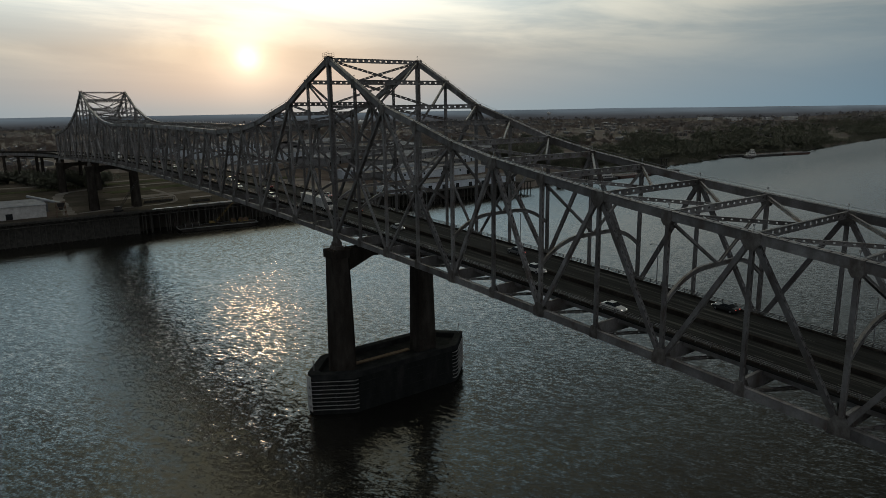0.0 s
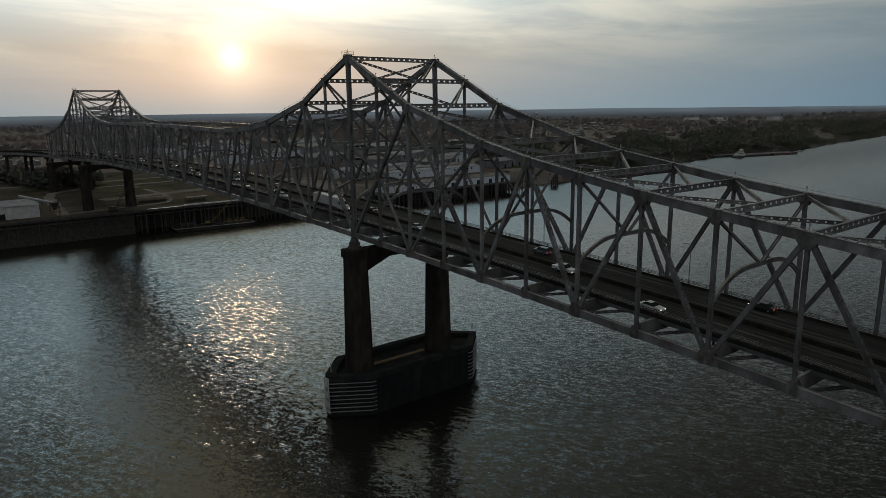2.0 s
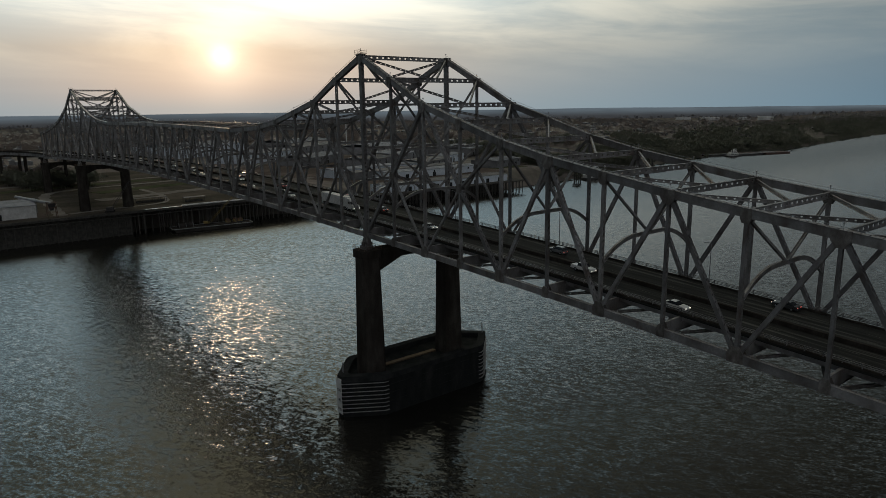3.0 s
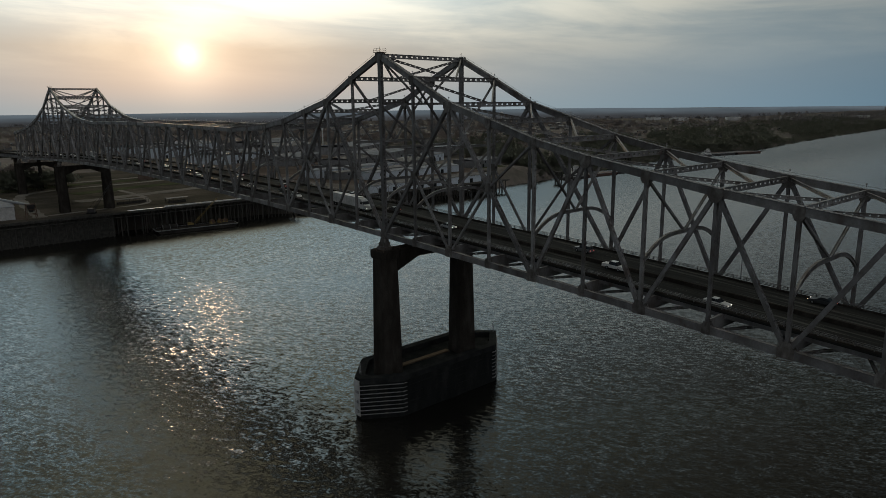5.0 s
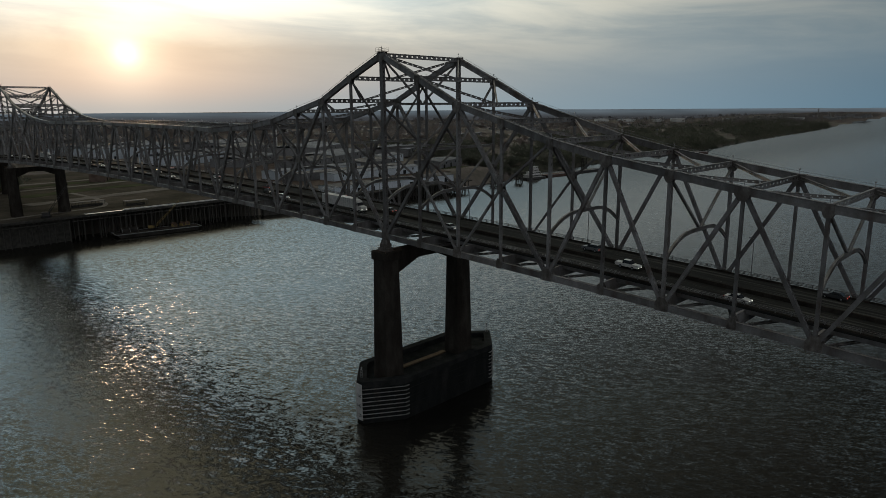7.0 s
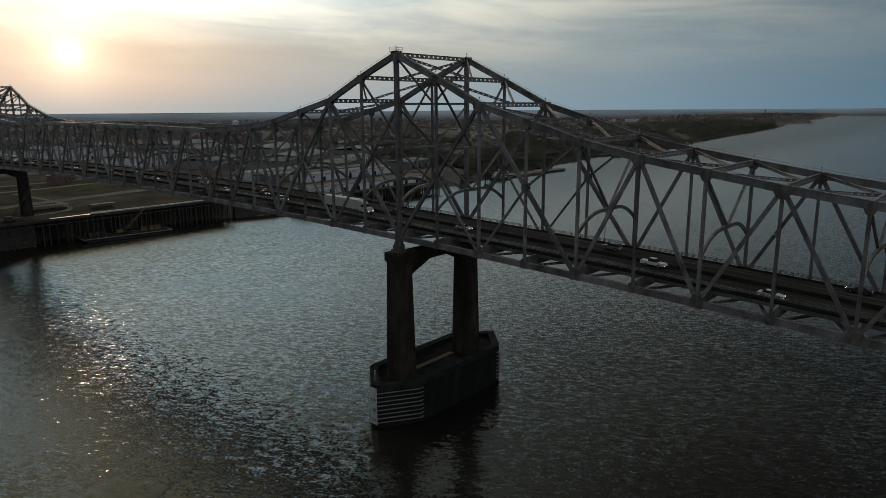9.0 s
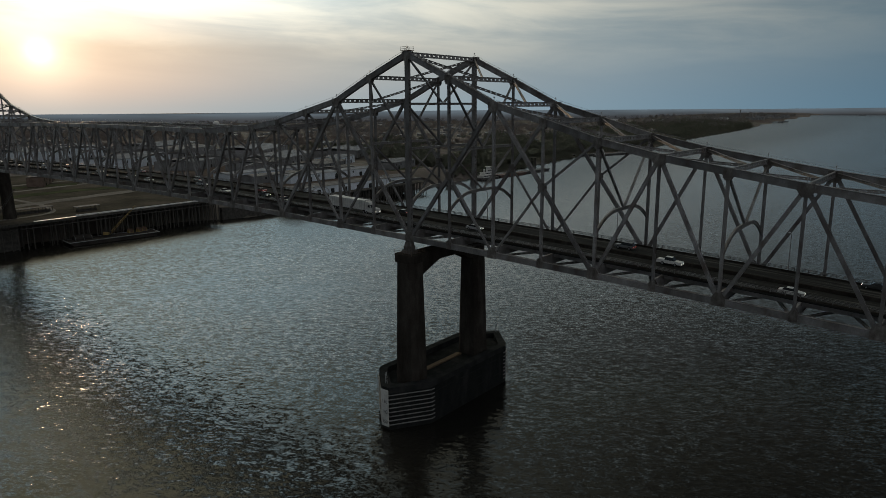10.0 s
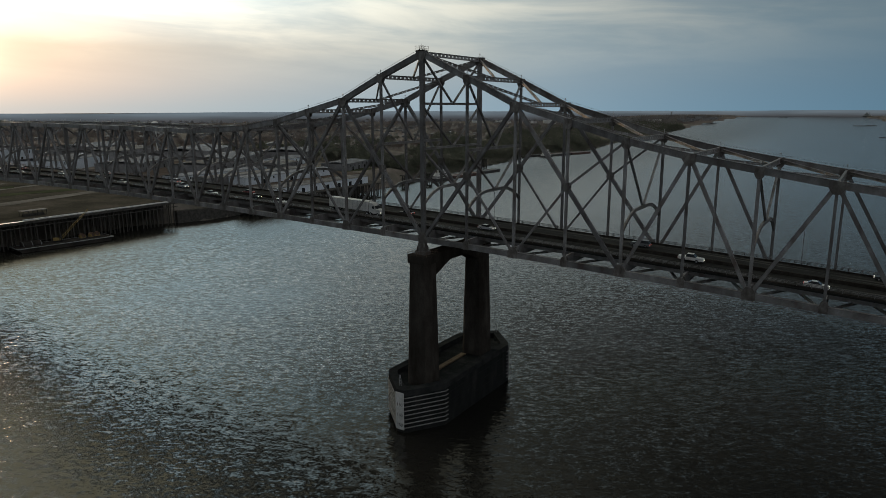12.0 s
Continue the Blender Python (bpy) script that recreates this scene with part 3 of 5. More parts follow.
FIRST, LAST = -MAIN - ANCHOR, ANCHOR
for y in (0.0, SPREAD):
    for k in range(FIRST, LAST + 1):
        near_end = k >= -22
        a, b = high(k, y), low(k, y)
        kk = kind_of(k)
        if k < LAST:
            # chords, deeper than wide
            a2, b2 = high(k + 1, y), low(k + 1, y)
            s = Shape()
            for side in (-1, 1):
                c = Y_AXIS * side * 0.46
                s.beam(a + c, a2 + c, 0.08, 1.45, Vector((0, 0, 1)))
            cover, u = Vector((0, 0, 0.70)), (a2 - a).normalized()
            if k >= -9:
                s.slab_holes(a + cover, u, Y_AXIS, u.cross(Y_AXIS), (a2 - a).length, 1.2, 0.07, 10, 0.42, 0.66)
            else:
                s.beam(a + cover, a2 + cover, 1.2, 0.07)
            s.beam(a - Vector((0, 0, 0.62)), a2 - Vector((0, 0, 0.62)), 0.98, 0.05)
            s.done("top_chord", STEEL, bridge)
            s = Shape()
            for side in (-1, 1):
                c = Y_AXIS * side * 0.42
                s.beam(b + c, b2 + c, 0.08, 1.42, Vector((0, 0, 1)))
            s.beam(b + Vector((0, 0, 0.60)), b2 + Vector((0, 0, 0.60)), 0.92, 0.06)
            s.beam(b - Vector((0, 0, 0.62)), b2 - Vector((0, 0, 0.62)), 1.0, 0.06)
            s.done("bottom_chord", STEEL, bridge)
        # verticals
        if kk == "H":
            member("tower_post", b, a, 1.15, 1.0, True, 0.4, 1.1)
        else:
            heavy = kk in ("B", "TB")
            member("vertical", b, a, 0.60 if heavy else 0.52, 0.72, near_end, 0.5, 1.2)
        # gussets
        if kk in ("T", "TB", "H"):
            w = 1.4
            gusset(a, y, [(-w, 0.66), (w, 0.66), (w, -0.7), (0.62, -1.8), (-0.62, -1.8), (-w, -0.7)], deep=1.02)
        else:
            gusset(a, y, [(-0.9, 0.7), (0.9, 0.7), (0.9, -0.9), (0.5, -1.6), (-0.5, -1.6), (-0.9, -0.9)], deep=1.02)
        if kk in ("B", "TB", "H"):
            w = 1.35
            gusset(b, y, [(-w, -0.85), (w, -0.85), (w, 0.7), (0.65, 1.9), (-0.65, 1.9), (-w, 0.7)], deep=0.96)
        else:
            gusset(b, y, [(-0.8, -0.8), (0.8, -0.8), (0.8, 0.8), (0.45, 1.5), (-0.45, 1.5), (-0.8, 0.8)], deep=0.96)

    # diagonals of the tower panels, each with its half-height node
    for tower, sides in ((0, (1, -1)), (-MAIN, (1, -1))):
        for s_ in sides:
            t2, b0, b2, b4, t4 = high(tower + 2 * s_, y), low(tower, y), low(tower + 2 * s_, y), low(tower + 4 * s_, y), high(tower + 4 * s_, y)
            m1, m3 = between(t2, b0, 0.5), between(t2, b4, 0.5)
            holes = tower == 0
            for p, q, w in ((t2, m1, 0.84), (m1, b0, 0.84), (t2, m3, 0.84), (m3, b4, 0.84)):
                member("diagonal", p, q, w, 0.84, holes, 0.6)
            for p, q in ((m1, b2), (m3, b2), (m3, t4)):
                member("sub_diagonal", p, q, 0.46, 0.62, holes, 0.6, 1.0)
            for m in (m1, m3):
                gusset(m, y, [(-0.7, 1.0), (0.7, 1.0), (0.95, 0), (0.7, -1.0), (-0.7, -1.0), (-0.95, 0)], deep=0.90)
    # warren web
    web = [(4, 5), (5, 6), (6, 7), (7, 8), (8, 9), (9, 10), (10, 11)]
    pairs = []
    for i, j in web:
        pairs += [(i, j), (-MAIN - i, -MAIN - j)]
        if j <= 7:
            pairs += [(-i, -j), (-MAIN + i, -MAIN + j)]
    pairs += [(k, k - 1) for k in range(-7, -MAIN + 7, -1)]
    for i, j in pairs:
        ti = "T" if "T" in kind_of(i) and "B" not in kind_of(i) else "B"
        if ti == "T":
            p, q = high(i, y), low(j, y)
        elif "T" in kind_of(j):
            p, q = low(i, y), high(j, y)
        else:
            p, q = high(i, y), low(j, y)
        member("diagonal", p, q, 0.72, 0.76, i >= -22, 0.9)

# cross struts, top laterals and sway frames
for k in range(FIRST, LAST + 1):
    a, c = high(k, 0), high(k, SPREAD)
    d = Vector((0, 0.55, 0))
    web_beam("top_strut", a + d, c - d, 1.15, 0.5, pitch=1.75)
    nxt = k + 1 if (k >= 0 or -MAIN <= k < -MAIN // 2) else k - 1
    if FIRST <= nxt <= LAST:
        m = between(high(nxt, 0), high(nxt, SPREAD), 0.5)
        for e in (a, c):
            web_beam("top_lateral", e, m, 0.62, 0.36, pitch=1.3, cut=0.7)
        if k == -MAIN:
            m = between(high(k - 1, 0), high(k - 1, SPREAD), 0.5)
            for e in (a, c):
                web_beam("top_lateral", e, m, 0.62, 0.36, pitch=1.3, cut=0.7)
        if k == 0:
            m = between(high(-1, 0), high(-1, SPREAD), 0.5)
            for e in (a, c):
                web_beam("top_lateral", e, m, 0.62, 0.36, pitch=1.3, cut=0.7)


def arch(k, spring, crown):
    """A curved knee-braced portal strut between the two trusses, over the road."""
    z = foot(k)
    s, n = Shape(), 24
    ys = [0.4 + (SPREAD - 0.8) * i / n for i in range(n + 1)]
    mid, half = SPREAD / 2, SPREAD / 2 - 0.4

    def height(yy):
        f = abs(yy - mid) / half
        return spring + (crown - spring) * (1 - max(0.0, (f - 0.25) / 0.75) ** 2.2)

    for y0, y1 in zip(ys, ys[1:]):
        p, q = Vector((k * PANEL, y0, z + height(y0))), Vector((k * PANEL, y1, z + height(y1)))
        s.beam(p, q, 0.12, 0.72)
        for o in (0.36, -0.36):
            s.beam(p + Vector((0, 0, o)), q + Vector((0, 0, o)), 0.46, 0.07)
    s.done("arched_brace", STEEL, bridge)
    return Vector((k * PANEL, mid, z + crown))


def brace(p, q, d=0.50):
    web_beam("sway_brace", p, q, d, 0.4, up=Vector((1, 0, 0)), pitch=1.15, cut=0.6)


for k in range(FIRST, LAST + 1):
    j = min(abs(k), abs(k + MAIN))
    if j == 0:
        levels = [rise_at(k), 35.0, 23.5]
        for h0, h1 in zip(levels, levels[1:]):
            p, q = (Vector((k * PANEL, yy, foot(k) + h1)) for yy in (0.4, SPREAD - 0.4))
            web_beam("sway_strut", p, q, 0.6, 0.4, holes=False)
            m = between(p, q, 0.5)
            for yy in (0.3, SPREAD - 0.3):
                brace(Vector((k * PANEL, yy, foot(k) + h0 - 0.8)), m)
        top = arch(k, 9.0, 12.8)
        for yy in (0.3, SPREAD - 0.3):
            brace(Vector((k * PANEL, yy, foot(k) + 23.0)), top)
    elif j == 1:
        h = 24.0
        p, q = (Vector((k * PANEL, yy, foot(k) + h)) for yy in (0.4, SPREAD - 0.4))
        web_beam("sway_strut", p, q, 0.7, 0.4)
        m = between(p, q, 0.5)
        for yy in (0.3, SPREAD - 0.3):
            brace(Vector((k * PANEL, yy, foot(k) + rise_at(k) - 0.8)), m)
        top = arch(k, 9.0, 12.8)
        for yy in (0.3, SPREAD - 0.3):
            brace(Vector((k * PANEL, yy, foot(k) + h - 0.4)), top)
    elif kind_of(k) == "B" and j > 3:
        top = arch(k, 9.0, 12.8)
        for yy in (0.3, SPREAD - 0.3):
            brace(Vector((k * PANEL, yy, foot(k) + rise_at(k) - 0.9)), top)

# floor system
for k in range(FIRST, LAST + 1):
    s = Shape()
    x, z = k * PANEL, foot(k)
    s.box(x - 0.03, x + 0.03, 0.5, SPREAD - 0.5, z - 1.2, z + 1.22)
    s.box(x - 0.25, x + 0.25, 0.5, SPREAD - 0.5, z + 1.22, z + 1.28)
    s.box(x - 0.25, x + 0.25, 0.5, SPREAD - 0.5, z - 1.26, z - 1.2)
    s.done("floor_beam", STEEL, bridge)
    if k < LAST:
        for yy, y2 in ((0.6, SPREAD - 0.6), (SPREAD - 0.6, 0.6)):
            p, q = Vector((x, yy, z - 0.9)), Vector((x + PANEL, y2, foot(k + 1) - 0.9))
            web_beam("bottom_lateral", p, q, 0.5, 0.4, pitch=1.5, cut=1.0)

# roadway
ROAD_N, ROAD_F = 5.1, SPREAD - 2.7


def strip(name, y0, y1, dz0, dz1, material, parent, label="", first=FIRST, last=LAST, step=1):
    """A bar along the bridge, following its vertical curve."""
    s = Shape()
    ks = list(range(first, last + 1, step))
    v = [(k * PANEL, y, foot(k) + dz) for k in ks for y, dz in ((y0, dz0), (y1, dz0), (y1, dz1), (y0, dz1))]
    f = [(0, 1, 2, 3), tuple(len(v) - 4 + i for i in (3, 2, 1, 0))]
    for i in range(len(ks) - 1):
        a = 4 * i
        f += [(a + j, a + 4 + j, a + 4 + (j + 1) % 4, a + (j + 1) % 4) for j in range(4)]
    return s.add(v, f).done(name, material, parent, label)


road = strip("road", ROAD_N, ROAD_F, 1.35, 1.75, ASPHALT, None)
tagged(road, "worn dark multi-lane roadway on the bridge", "road", kind="structure")
for y in (ROAD_N, ROAD_F - 0.35):
    strip("curb", y, y + 0.35, 1.754, 2.12, CONCRETE, bridge)
for i in range(9):
    yy = ROAD_N + 0.8 + i * (ROAD_F - ROAD_N - 1.6) / 8
    strip("stringer", yy - 0.14, yy + 0.14, 0.35, 1.346, STEEL, bridge)
mid = SPREAD / 2
strip("median_barrier", mid - 0.25, mid + 0.25, 1.754, 2.55, CONCRETE, bridge)
for y in (ROAD_N - 0.1, ROAD_F - 0.1):
    for dz in (2.35, 2.6, 2.85):
        strip("rail", y - 0.05, y + 0.05, dz, dz + 0.1, STEEL, bridge)
    post = Shape().box(-0.07, 0.07, -0.07, 0.07, 0, 0.86)
    first = None
    for k in range(FIRST, LAST):
        for i in range(5):
            kk = k + i / 5
            if first is None:
                first = post.done("rail_post", STEEL, bridge)
                ob = first
            else:
                ob = new("rail_post", first.data)
                ob.parent = bridge
            ob.location = (kk * PANEL, y, foot(kk) + 2.1)


# ================= piers =================
def pier(x, base, footing_top, with_fender):
    p = thing("bridge_pier", "dark stained concrete bridge pier with two columns and a cross beam", "bridge pier", (x - 0.4, SPREAD / 2, 0), "bridge piers")
    half = SPREAD / 2
    z_top = foot(x / PANEL) - 4.6
    for yy in (-half, half):
        s = Shape()

        def ring(w, d, c):
            return [(-w + c, yy - d), (w - c, yy - d), (w, yy - d + c), (w, yy + d - c), (w - c, yy + d), (-w + c, yy + d), (-w, yy + d - c), (-w, yy - d + c)]

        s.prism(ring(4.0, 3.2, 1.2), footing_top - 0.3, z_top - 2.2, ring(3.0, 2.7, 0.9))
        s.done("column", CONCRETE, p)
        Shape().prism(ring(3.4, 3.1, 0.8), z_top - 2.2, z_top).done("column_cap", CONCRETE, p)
        rail = Shape()
        for dx in (-3.1, 0.0, 3.1):
            for dy in (-2.8, 2.8):
                rail.tube((dx, yy + dy, z_top), (dx, yy + dy, z_top + 1.1), 0.05, n=5)
        for h_ in (0.55, 1.1):
            for dy in (-2.8, 2.8):
                rail.tube((-3.1, yy + dy, z_top + h_), (3.1, yy + dy, z_top + h_), 0.04, n=5)
            for dx in (-3.1, 3.1):
                rail.tube((dx, yy - 2.8, z_top + h_), (dx, yy + 2.8, z_top + h_), 0.04, n=5)
        rail.done("cap_railing", RUST, p, "thin rusty railing round the cap")
        # bearing shoe
        b = Shape()
        b.prism([(-1.8, yy - 1.2), (1.8, yy - 1.2), (1.8, yy + 1.2), (-1.8, yy + 1.2)], z_top, z_top + 1.0)
        b.prism([(-1.5, yy - 0.8), (1.5, yy - 0.8), (1.5, yy + 0.8), (-1.5, yy + 0.8)], z_top + 1.0, foot(x / PANEL) - 1.4, [(-1.0, yy - 0.6), (1.0, yy - 0.6), (1.0, yy + 0.6), (-1.0, yy + 0.6)])
        for dx in (-1.1, 0.0, 1.1):
            b.box(dx - 0.08, dx + 0.08, yy - 1.1, yy + 1.1, z_top + 1.0, z_top + 2.1)
        b.done("bearing", STEEL_STAINED, p, "dark stained steel bearing shoe")
    # cross beam with haunches
    s = Shape()
    prof = [(-half + 2.6, z_top - 0.1), (half - 2.6, z_top - 0.1), (half - 2.6, z_top - 6.2), (half - 10.2, z_top - 3.0), (-half + 10.2, z_top - 3.0), (-half + 2.6, z_top - 6.2)]
    n = len(prof)
    v = [(dx, a, b) for dx in (-2.3, 2.3) for a, b in prof]
    s.add(v, [tuple(range(n)), tuple(range(n, 2 * n))[::-1]] + [(i, n + i, n + (i + 1) % n, (i + 1) % n) for i in range(n)])
    s.done("cross_beam", CONCRETE, p)
    return p


near_pier = pier(0.0, 0.0, 10.6, True)


def footing(parent):
    """The long pointed river footing with its raised rim, fender bands and gauge board, in the pier's own frame."""
    def ring(inset):
        w, shoulder, tip = 9.6 - inset, 15.6 - inset * 0.45, 25.0 - inset * 1.35
        c = 0.9
        return [(1.0 - inset * 0.2, -tip), (-2.2 + w - c, -shoulder - c), (-2.2 + w, -shoulder + 0.6), (-2.2 + w, shoulder + 6.4), (-2.2 + w - c, shoulder + 7.9), (-2.2, tip + 7.4), (-2.2 - w + c, shoulder + 7.9), (-2.2 - w, shoulder + 6.4), (-2.2 - w, -shoulder + 0.6), (-2.2 - w + c, -shoulder - c), (-1.7 + inset * 0.2, -tip)]

    outer, inner = ring(0.0), ring(2.3)
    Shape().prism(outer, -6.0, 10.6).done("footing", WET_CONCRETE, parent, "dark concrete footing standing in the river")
    n = len(outer)
    s = Shape()
    v = [(*p, z) for z in (10.6, 12.2) for p in outer] + [(*p, z) for z in (10.6, 12.2) for p in inner]
    f = []
    for i in range(n):
        j = (i + 1) % n
        f += [(i, j, n + j, n + i), (2 * n + j, 2 * n + i, 3 * n + i, 3 * n + j), (n + i, n + j, 3 * n + j, 3 * n + i), (j, i, 2 * n + i, 2 * n + j)]
    s.add(v, f).done("rim", COPING, parent, "broad raised concrete rim round the footing")
    Shape().box(-3.0, -1.4, -10.5, 10.5, 10.604, 11.0).done("walkway", TIMBER, parent, "pale plank walkway between the columns")
    for end, y0 in ((-1, -19.0), (1, 27.0)):
        Shape().tube((0.2, y0, 10.6), (0.2, y0, 11.3), 0.7, 0.6, 12).done("bollard", WET_CONCRETE, parent)
    # thin ledges along both long sides
    for sx in (-11.8, 7.4):
        for z in (3.9, 6.4, 8.9):
            Shape().box(sx - 0.08, sx + 0.08, -14.6, 21.6, z - 0.07, z + 0.07).done("ledge", COPING, parent)
    # fender bands round both noses
    for end in (-1, 1):
        pts = [outer[8], outer[9], outer[10], outer[0], outer[1], outer[2]] if end < 0 else [outer[3], outer[4], outer[5], outer[6], outer[7]]
        tail_a = Vector((*pts[0], 0)) + Vector((0, -end * 1.2, 0))
        tail_b = Vector((*pts[-1], 0)) + Vector((0, -end * 1.2, 0))
        line = [tail_a] + [Vector((*p, 0)) for p in pts] + [tail_b]
        for i in range(8):
            z = 1.5 + i * 1.22
            s = Shape()
            for p, q in zip(line, line[1:]):
                d = (q - p).normalized()
                out_ = Vector((d.y, -d.x, 0))
                if (p + out_ - Vector((-2.2, 3.6, 0))).length < (p - out_ - Vector((-2.2, 3.6, 0))).length:
                    out_ = -out_
                e = out_ * 0.16
                s.beam(p + e + Vector((0, 0, z)) - d * 0.1, q + e + Vector((0, 0, z)) + d * 0.1, 0.34, 0.17)
            s.done("fender_band", BAND, parent, "pale weathered horizontal fender band")
    # gauge board beside the point
    a, b = Vector((*outer[0], 0)), Vector((*outer[10], 0))
    d = (b - a).normalized()
    out_ = Vector((-d.y, d.x, 0))
    if out_.y > 0:
        out_ = -out_
    o = a + d * 1.35 + out_ * 0.42
    s = Shape()
    s.beam(o + Vector((0, 0, 1.0)), o + Vector((0, 0, 11.6)), 2.7, 0.1, out_)
    board = s.done("gauge_board", WHITE, parent, "white river gauge board with black figures")
    turn = Matrix((d * -1, Vector((0, 0, 1)), out_)).transposed().to_4x4()
    for word, z in (("130", 8.1), ("140", 5.2), ("150", 2.3)):
        c = bpy.data.curves.new("figure", "FONT")
        c.body, c.size, c.align_x, c.align_y, c.extrude = word, 1.3, "CENTER", "CENTER", 0.02
        c.materials.append(BLACK)
        ob = new("figure", c)
        ob.parent = board
        ob.matrix_local = Matrix.Translation(o + out_ * 0.09 + Vector((0, 0, z))) @ turn
    for z in (1.0, 11.3):
        Shape().beam(o - d * 1.25 - out_ * 0.2 + Vector((0, 0, z)), o + d * 1.25 - out_ * 0.2 + Vector((0, 0, z)), 0.3, 0.2).done("bracket", RUST, parent)
    for y in (-23.0, 30.5):
        s = Shape()
        s.tube((-2.2, y, 12.2), (-2.2, y, 14.6), 0.07)
        s.tube((-1.6, y, 12.2), (-1.6, y, 14.6), 0.07)
        for z in (13.0, 13.8, 14.5):
            s.tube((-2.2, y, z), (-1.6, y, z), 0.05)
        s.tube((-1.9, y, 14.5), (-1.9, y, 15.4), 0.16)
        s.done("navigation_light", GALV, parent)


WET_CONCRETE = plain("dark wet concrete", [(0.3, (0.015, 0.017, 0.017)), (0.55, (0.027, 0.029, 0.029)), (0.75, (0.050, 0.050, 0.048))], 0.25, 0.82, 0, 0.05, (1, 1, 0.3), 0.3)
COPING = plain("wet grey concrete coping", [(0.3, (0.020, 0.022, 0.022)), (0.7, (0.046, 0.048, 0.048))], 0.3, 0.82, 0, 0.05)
TIMBER = plain("pale planks", [(0.3, (0.13, 0.095, 0.066)), (0.7, (0.21, 0.165, 0.12))], 0.8, 0.8)
BAND = plain("weathered pale fender steel", [(0.3, (0.15, 0.145, 0.14)), (0.7, (0.36, 0.355, 0.34))], 0.7, 0.7, 0, 0.15)
BLACK = plain("black paint", [(0.3, (0.015,) * 3), (0.7, (0.03,) * 3)], 1.0, 0.6)
ROOF_PALE = plain("pale metal roof", [(0.3, (0.15, 0.158, 0.17)), (0.7, (0.29, 0.302, 0.32))], 0.08, 0.85, 0.0, 0.22, (1, 1, 1), 0.0, sheen=True)
ROOF_GREY = plain("grey felt roof", [(0.3, (0.10, 0.10, 0.10)), (0.7, (0.22, 0.21, 0.20))], 0.08, 0.8, 0, 0.25, (1, 1, 1), 0.0, sheen=True)
WALL_BLUE = plain("pale blue sheet wall", [(0.3, (0.52, 0.58, 0.64)), (0.7, (0.68, 0.73, 0.78))], 0.1, 0.5, 0, 0.12, (1, 1, 1), 0.0)
WALL_GREY = plain("dirty sheet wall", [(0.3, (0.13, 0.13, 0.132)), (0.7, (0.27, 0.27, 0.272))], 0.1, 0.7, 0, 0.25, (1, 1, 1), 0.0)
WALL_BROWN = plain("brown brick wall", [(0.3, (0.12, 0.085, 0.07)), (0.7, (0.22, 0.17, 0.14))], 0.2, 0.85, 0, 0.15)
GLASS_DARK = plain("dark window glass", [(0.3, (0.012, 0.014, 0.016)), (0.7, (0.03, 0.033, 0.036))], 1.0, 0.12, 0, 0.1, (1, 1, 1), 0.0)
DECKING = plain("dark worn wharf planks", [(0.3, (0.045, 0.040, 0.034)), (0.55, (0.075, 0.068, 0.060)), (0.75, (0.13, 0.12, 0.108))], 0.12, 0.9, 0, 0.1, (1.0, 0.25, 1), 0.0, 10.0)
GRAVEL = plain("pale gravel yard", [(0.3, (0.15, 0.138, 0.123)), (0.7, (0.27, 0.25, 0.225))], 0.04, 0.95, 0, 0.1, (1, 1, 1), 0.0, 14.0)
DARK_GRASS = plain("dark winter grass", [(0.3, (0.050, 0.047, 0.036)), (0.5, (0.084, 0.075, 0.060)), (0.72, (0.135, 0.116, 0.096))], 0.03, 0.95, 0, 0.1, (1, 1, 1), 0.0, 14.0)
GRASS = plain("short green grass", [(0.3, (0.050, 0.057, 0.033)), (0.7, (0.095, 0.102, 0.060))], 0.05, 0.95, 0, 0.1, (1, 1, 1), 0.0, 14.0)
EARTH = plain("bare brown earth", [(0.3, (0.075, 0.060, 0.052)), (0.5, (0.105, 0.086, 0.075)), (0.7, (0.155, 0.128, 0.112))], 0.04, 0.95, 0, 0.1, (1, 1, 1), 0.0, 14.0)
YELLOW = plain("faded yellow machine paint", [(0.3, (0.20, 0.14, 0.045)), (0.7, (0.33, 0.24, 0.08))], 0.6, 0.6)
RED_HULL = plain("red oxide hull", [(0.3, (0.075, 0.042, 0.034)), (0.7, (0.13, 0.075, 0.060))], 0.2, 0.7)
DARK_HULL = plain("dark hull steel", [(0.3, (0.025, 0.025, 0.027)), (0.7, (0.065, 0.06, 0.058))], 0.2, 0.6)
BARGE_STEEL = plain("worn barge steel", [(0.3, (0.022, 0.021, 0.020)), (0.7, (0.060, 0.055, 0.050))], 0.2, 0.9)
RUBBER = plain("black rubber", [(0.3, (0.02,) * 3), (0.7, (0.04,) * 3)], 2.0, 0.85)
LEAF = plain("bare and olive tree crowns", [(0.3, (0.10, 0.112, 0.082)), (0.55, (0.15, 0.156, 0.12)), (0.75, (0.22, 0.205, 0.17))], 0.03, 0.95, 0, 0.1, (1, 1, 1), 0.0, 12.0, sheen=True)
# far crowns: aerial haze put into the base colour, paler and greyer
HAZED_FAR_LEAF = plain("leafless far woods greyed for haze", [(0.3, (0.20, 0.183, 0.182)), (0.7, (0.31, 0.288, 0.284))], 0.02, 0.95, 0, 0.1, (1, 1, 1), 0.0, 12.0, sheen=True)
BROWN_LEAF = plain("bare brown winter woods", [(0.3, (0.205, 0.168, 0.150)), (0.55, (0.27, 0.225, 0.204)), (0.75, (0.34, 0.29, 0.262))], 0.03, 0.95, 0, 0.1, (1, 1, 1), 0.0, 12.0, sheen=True)


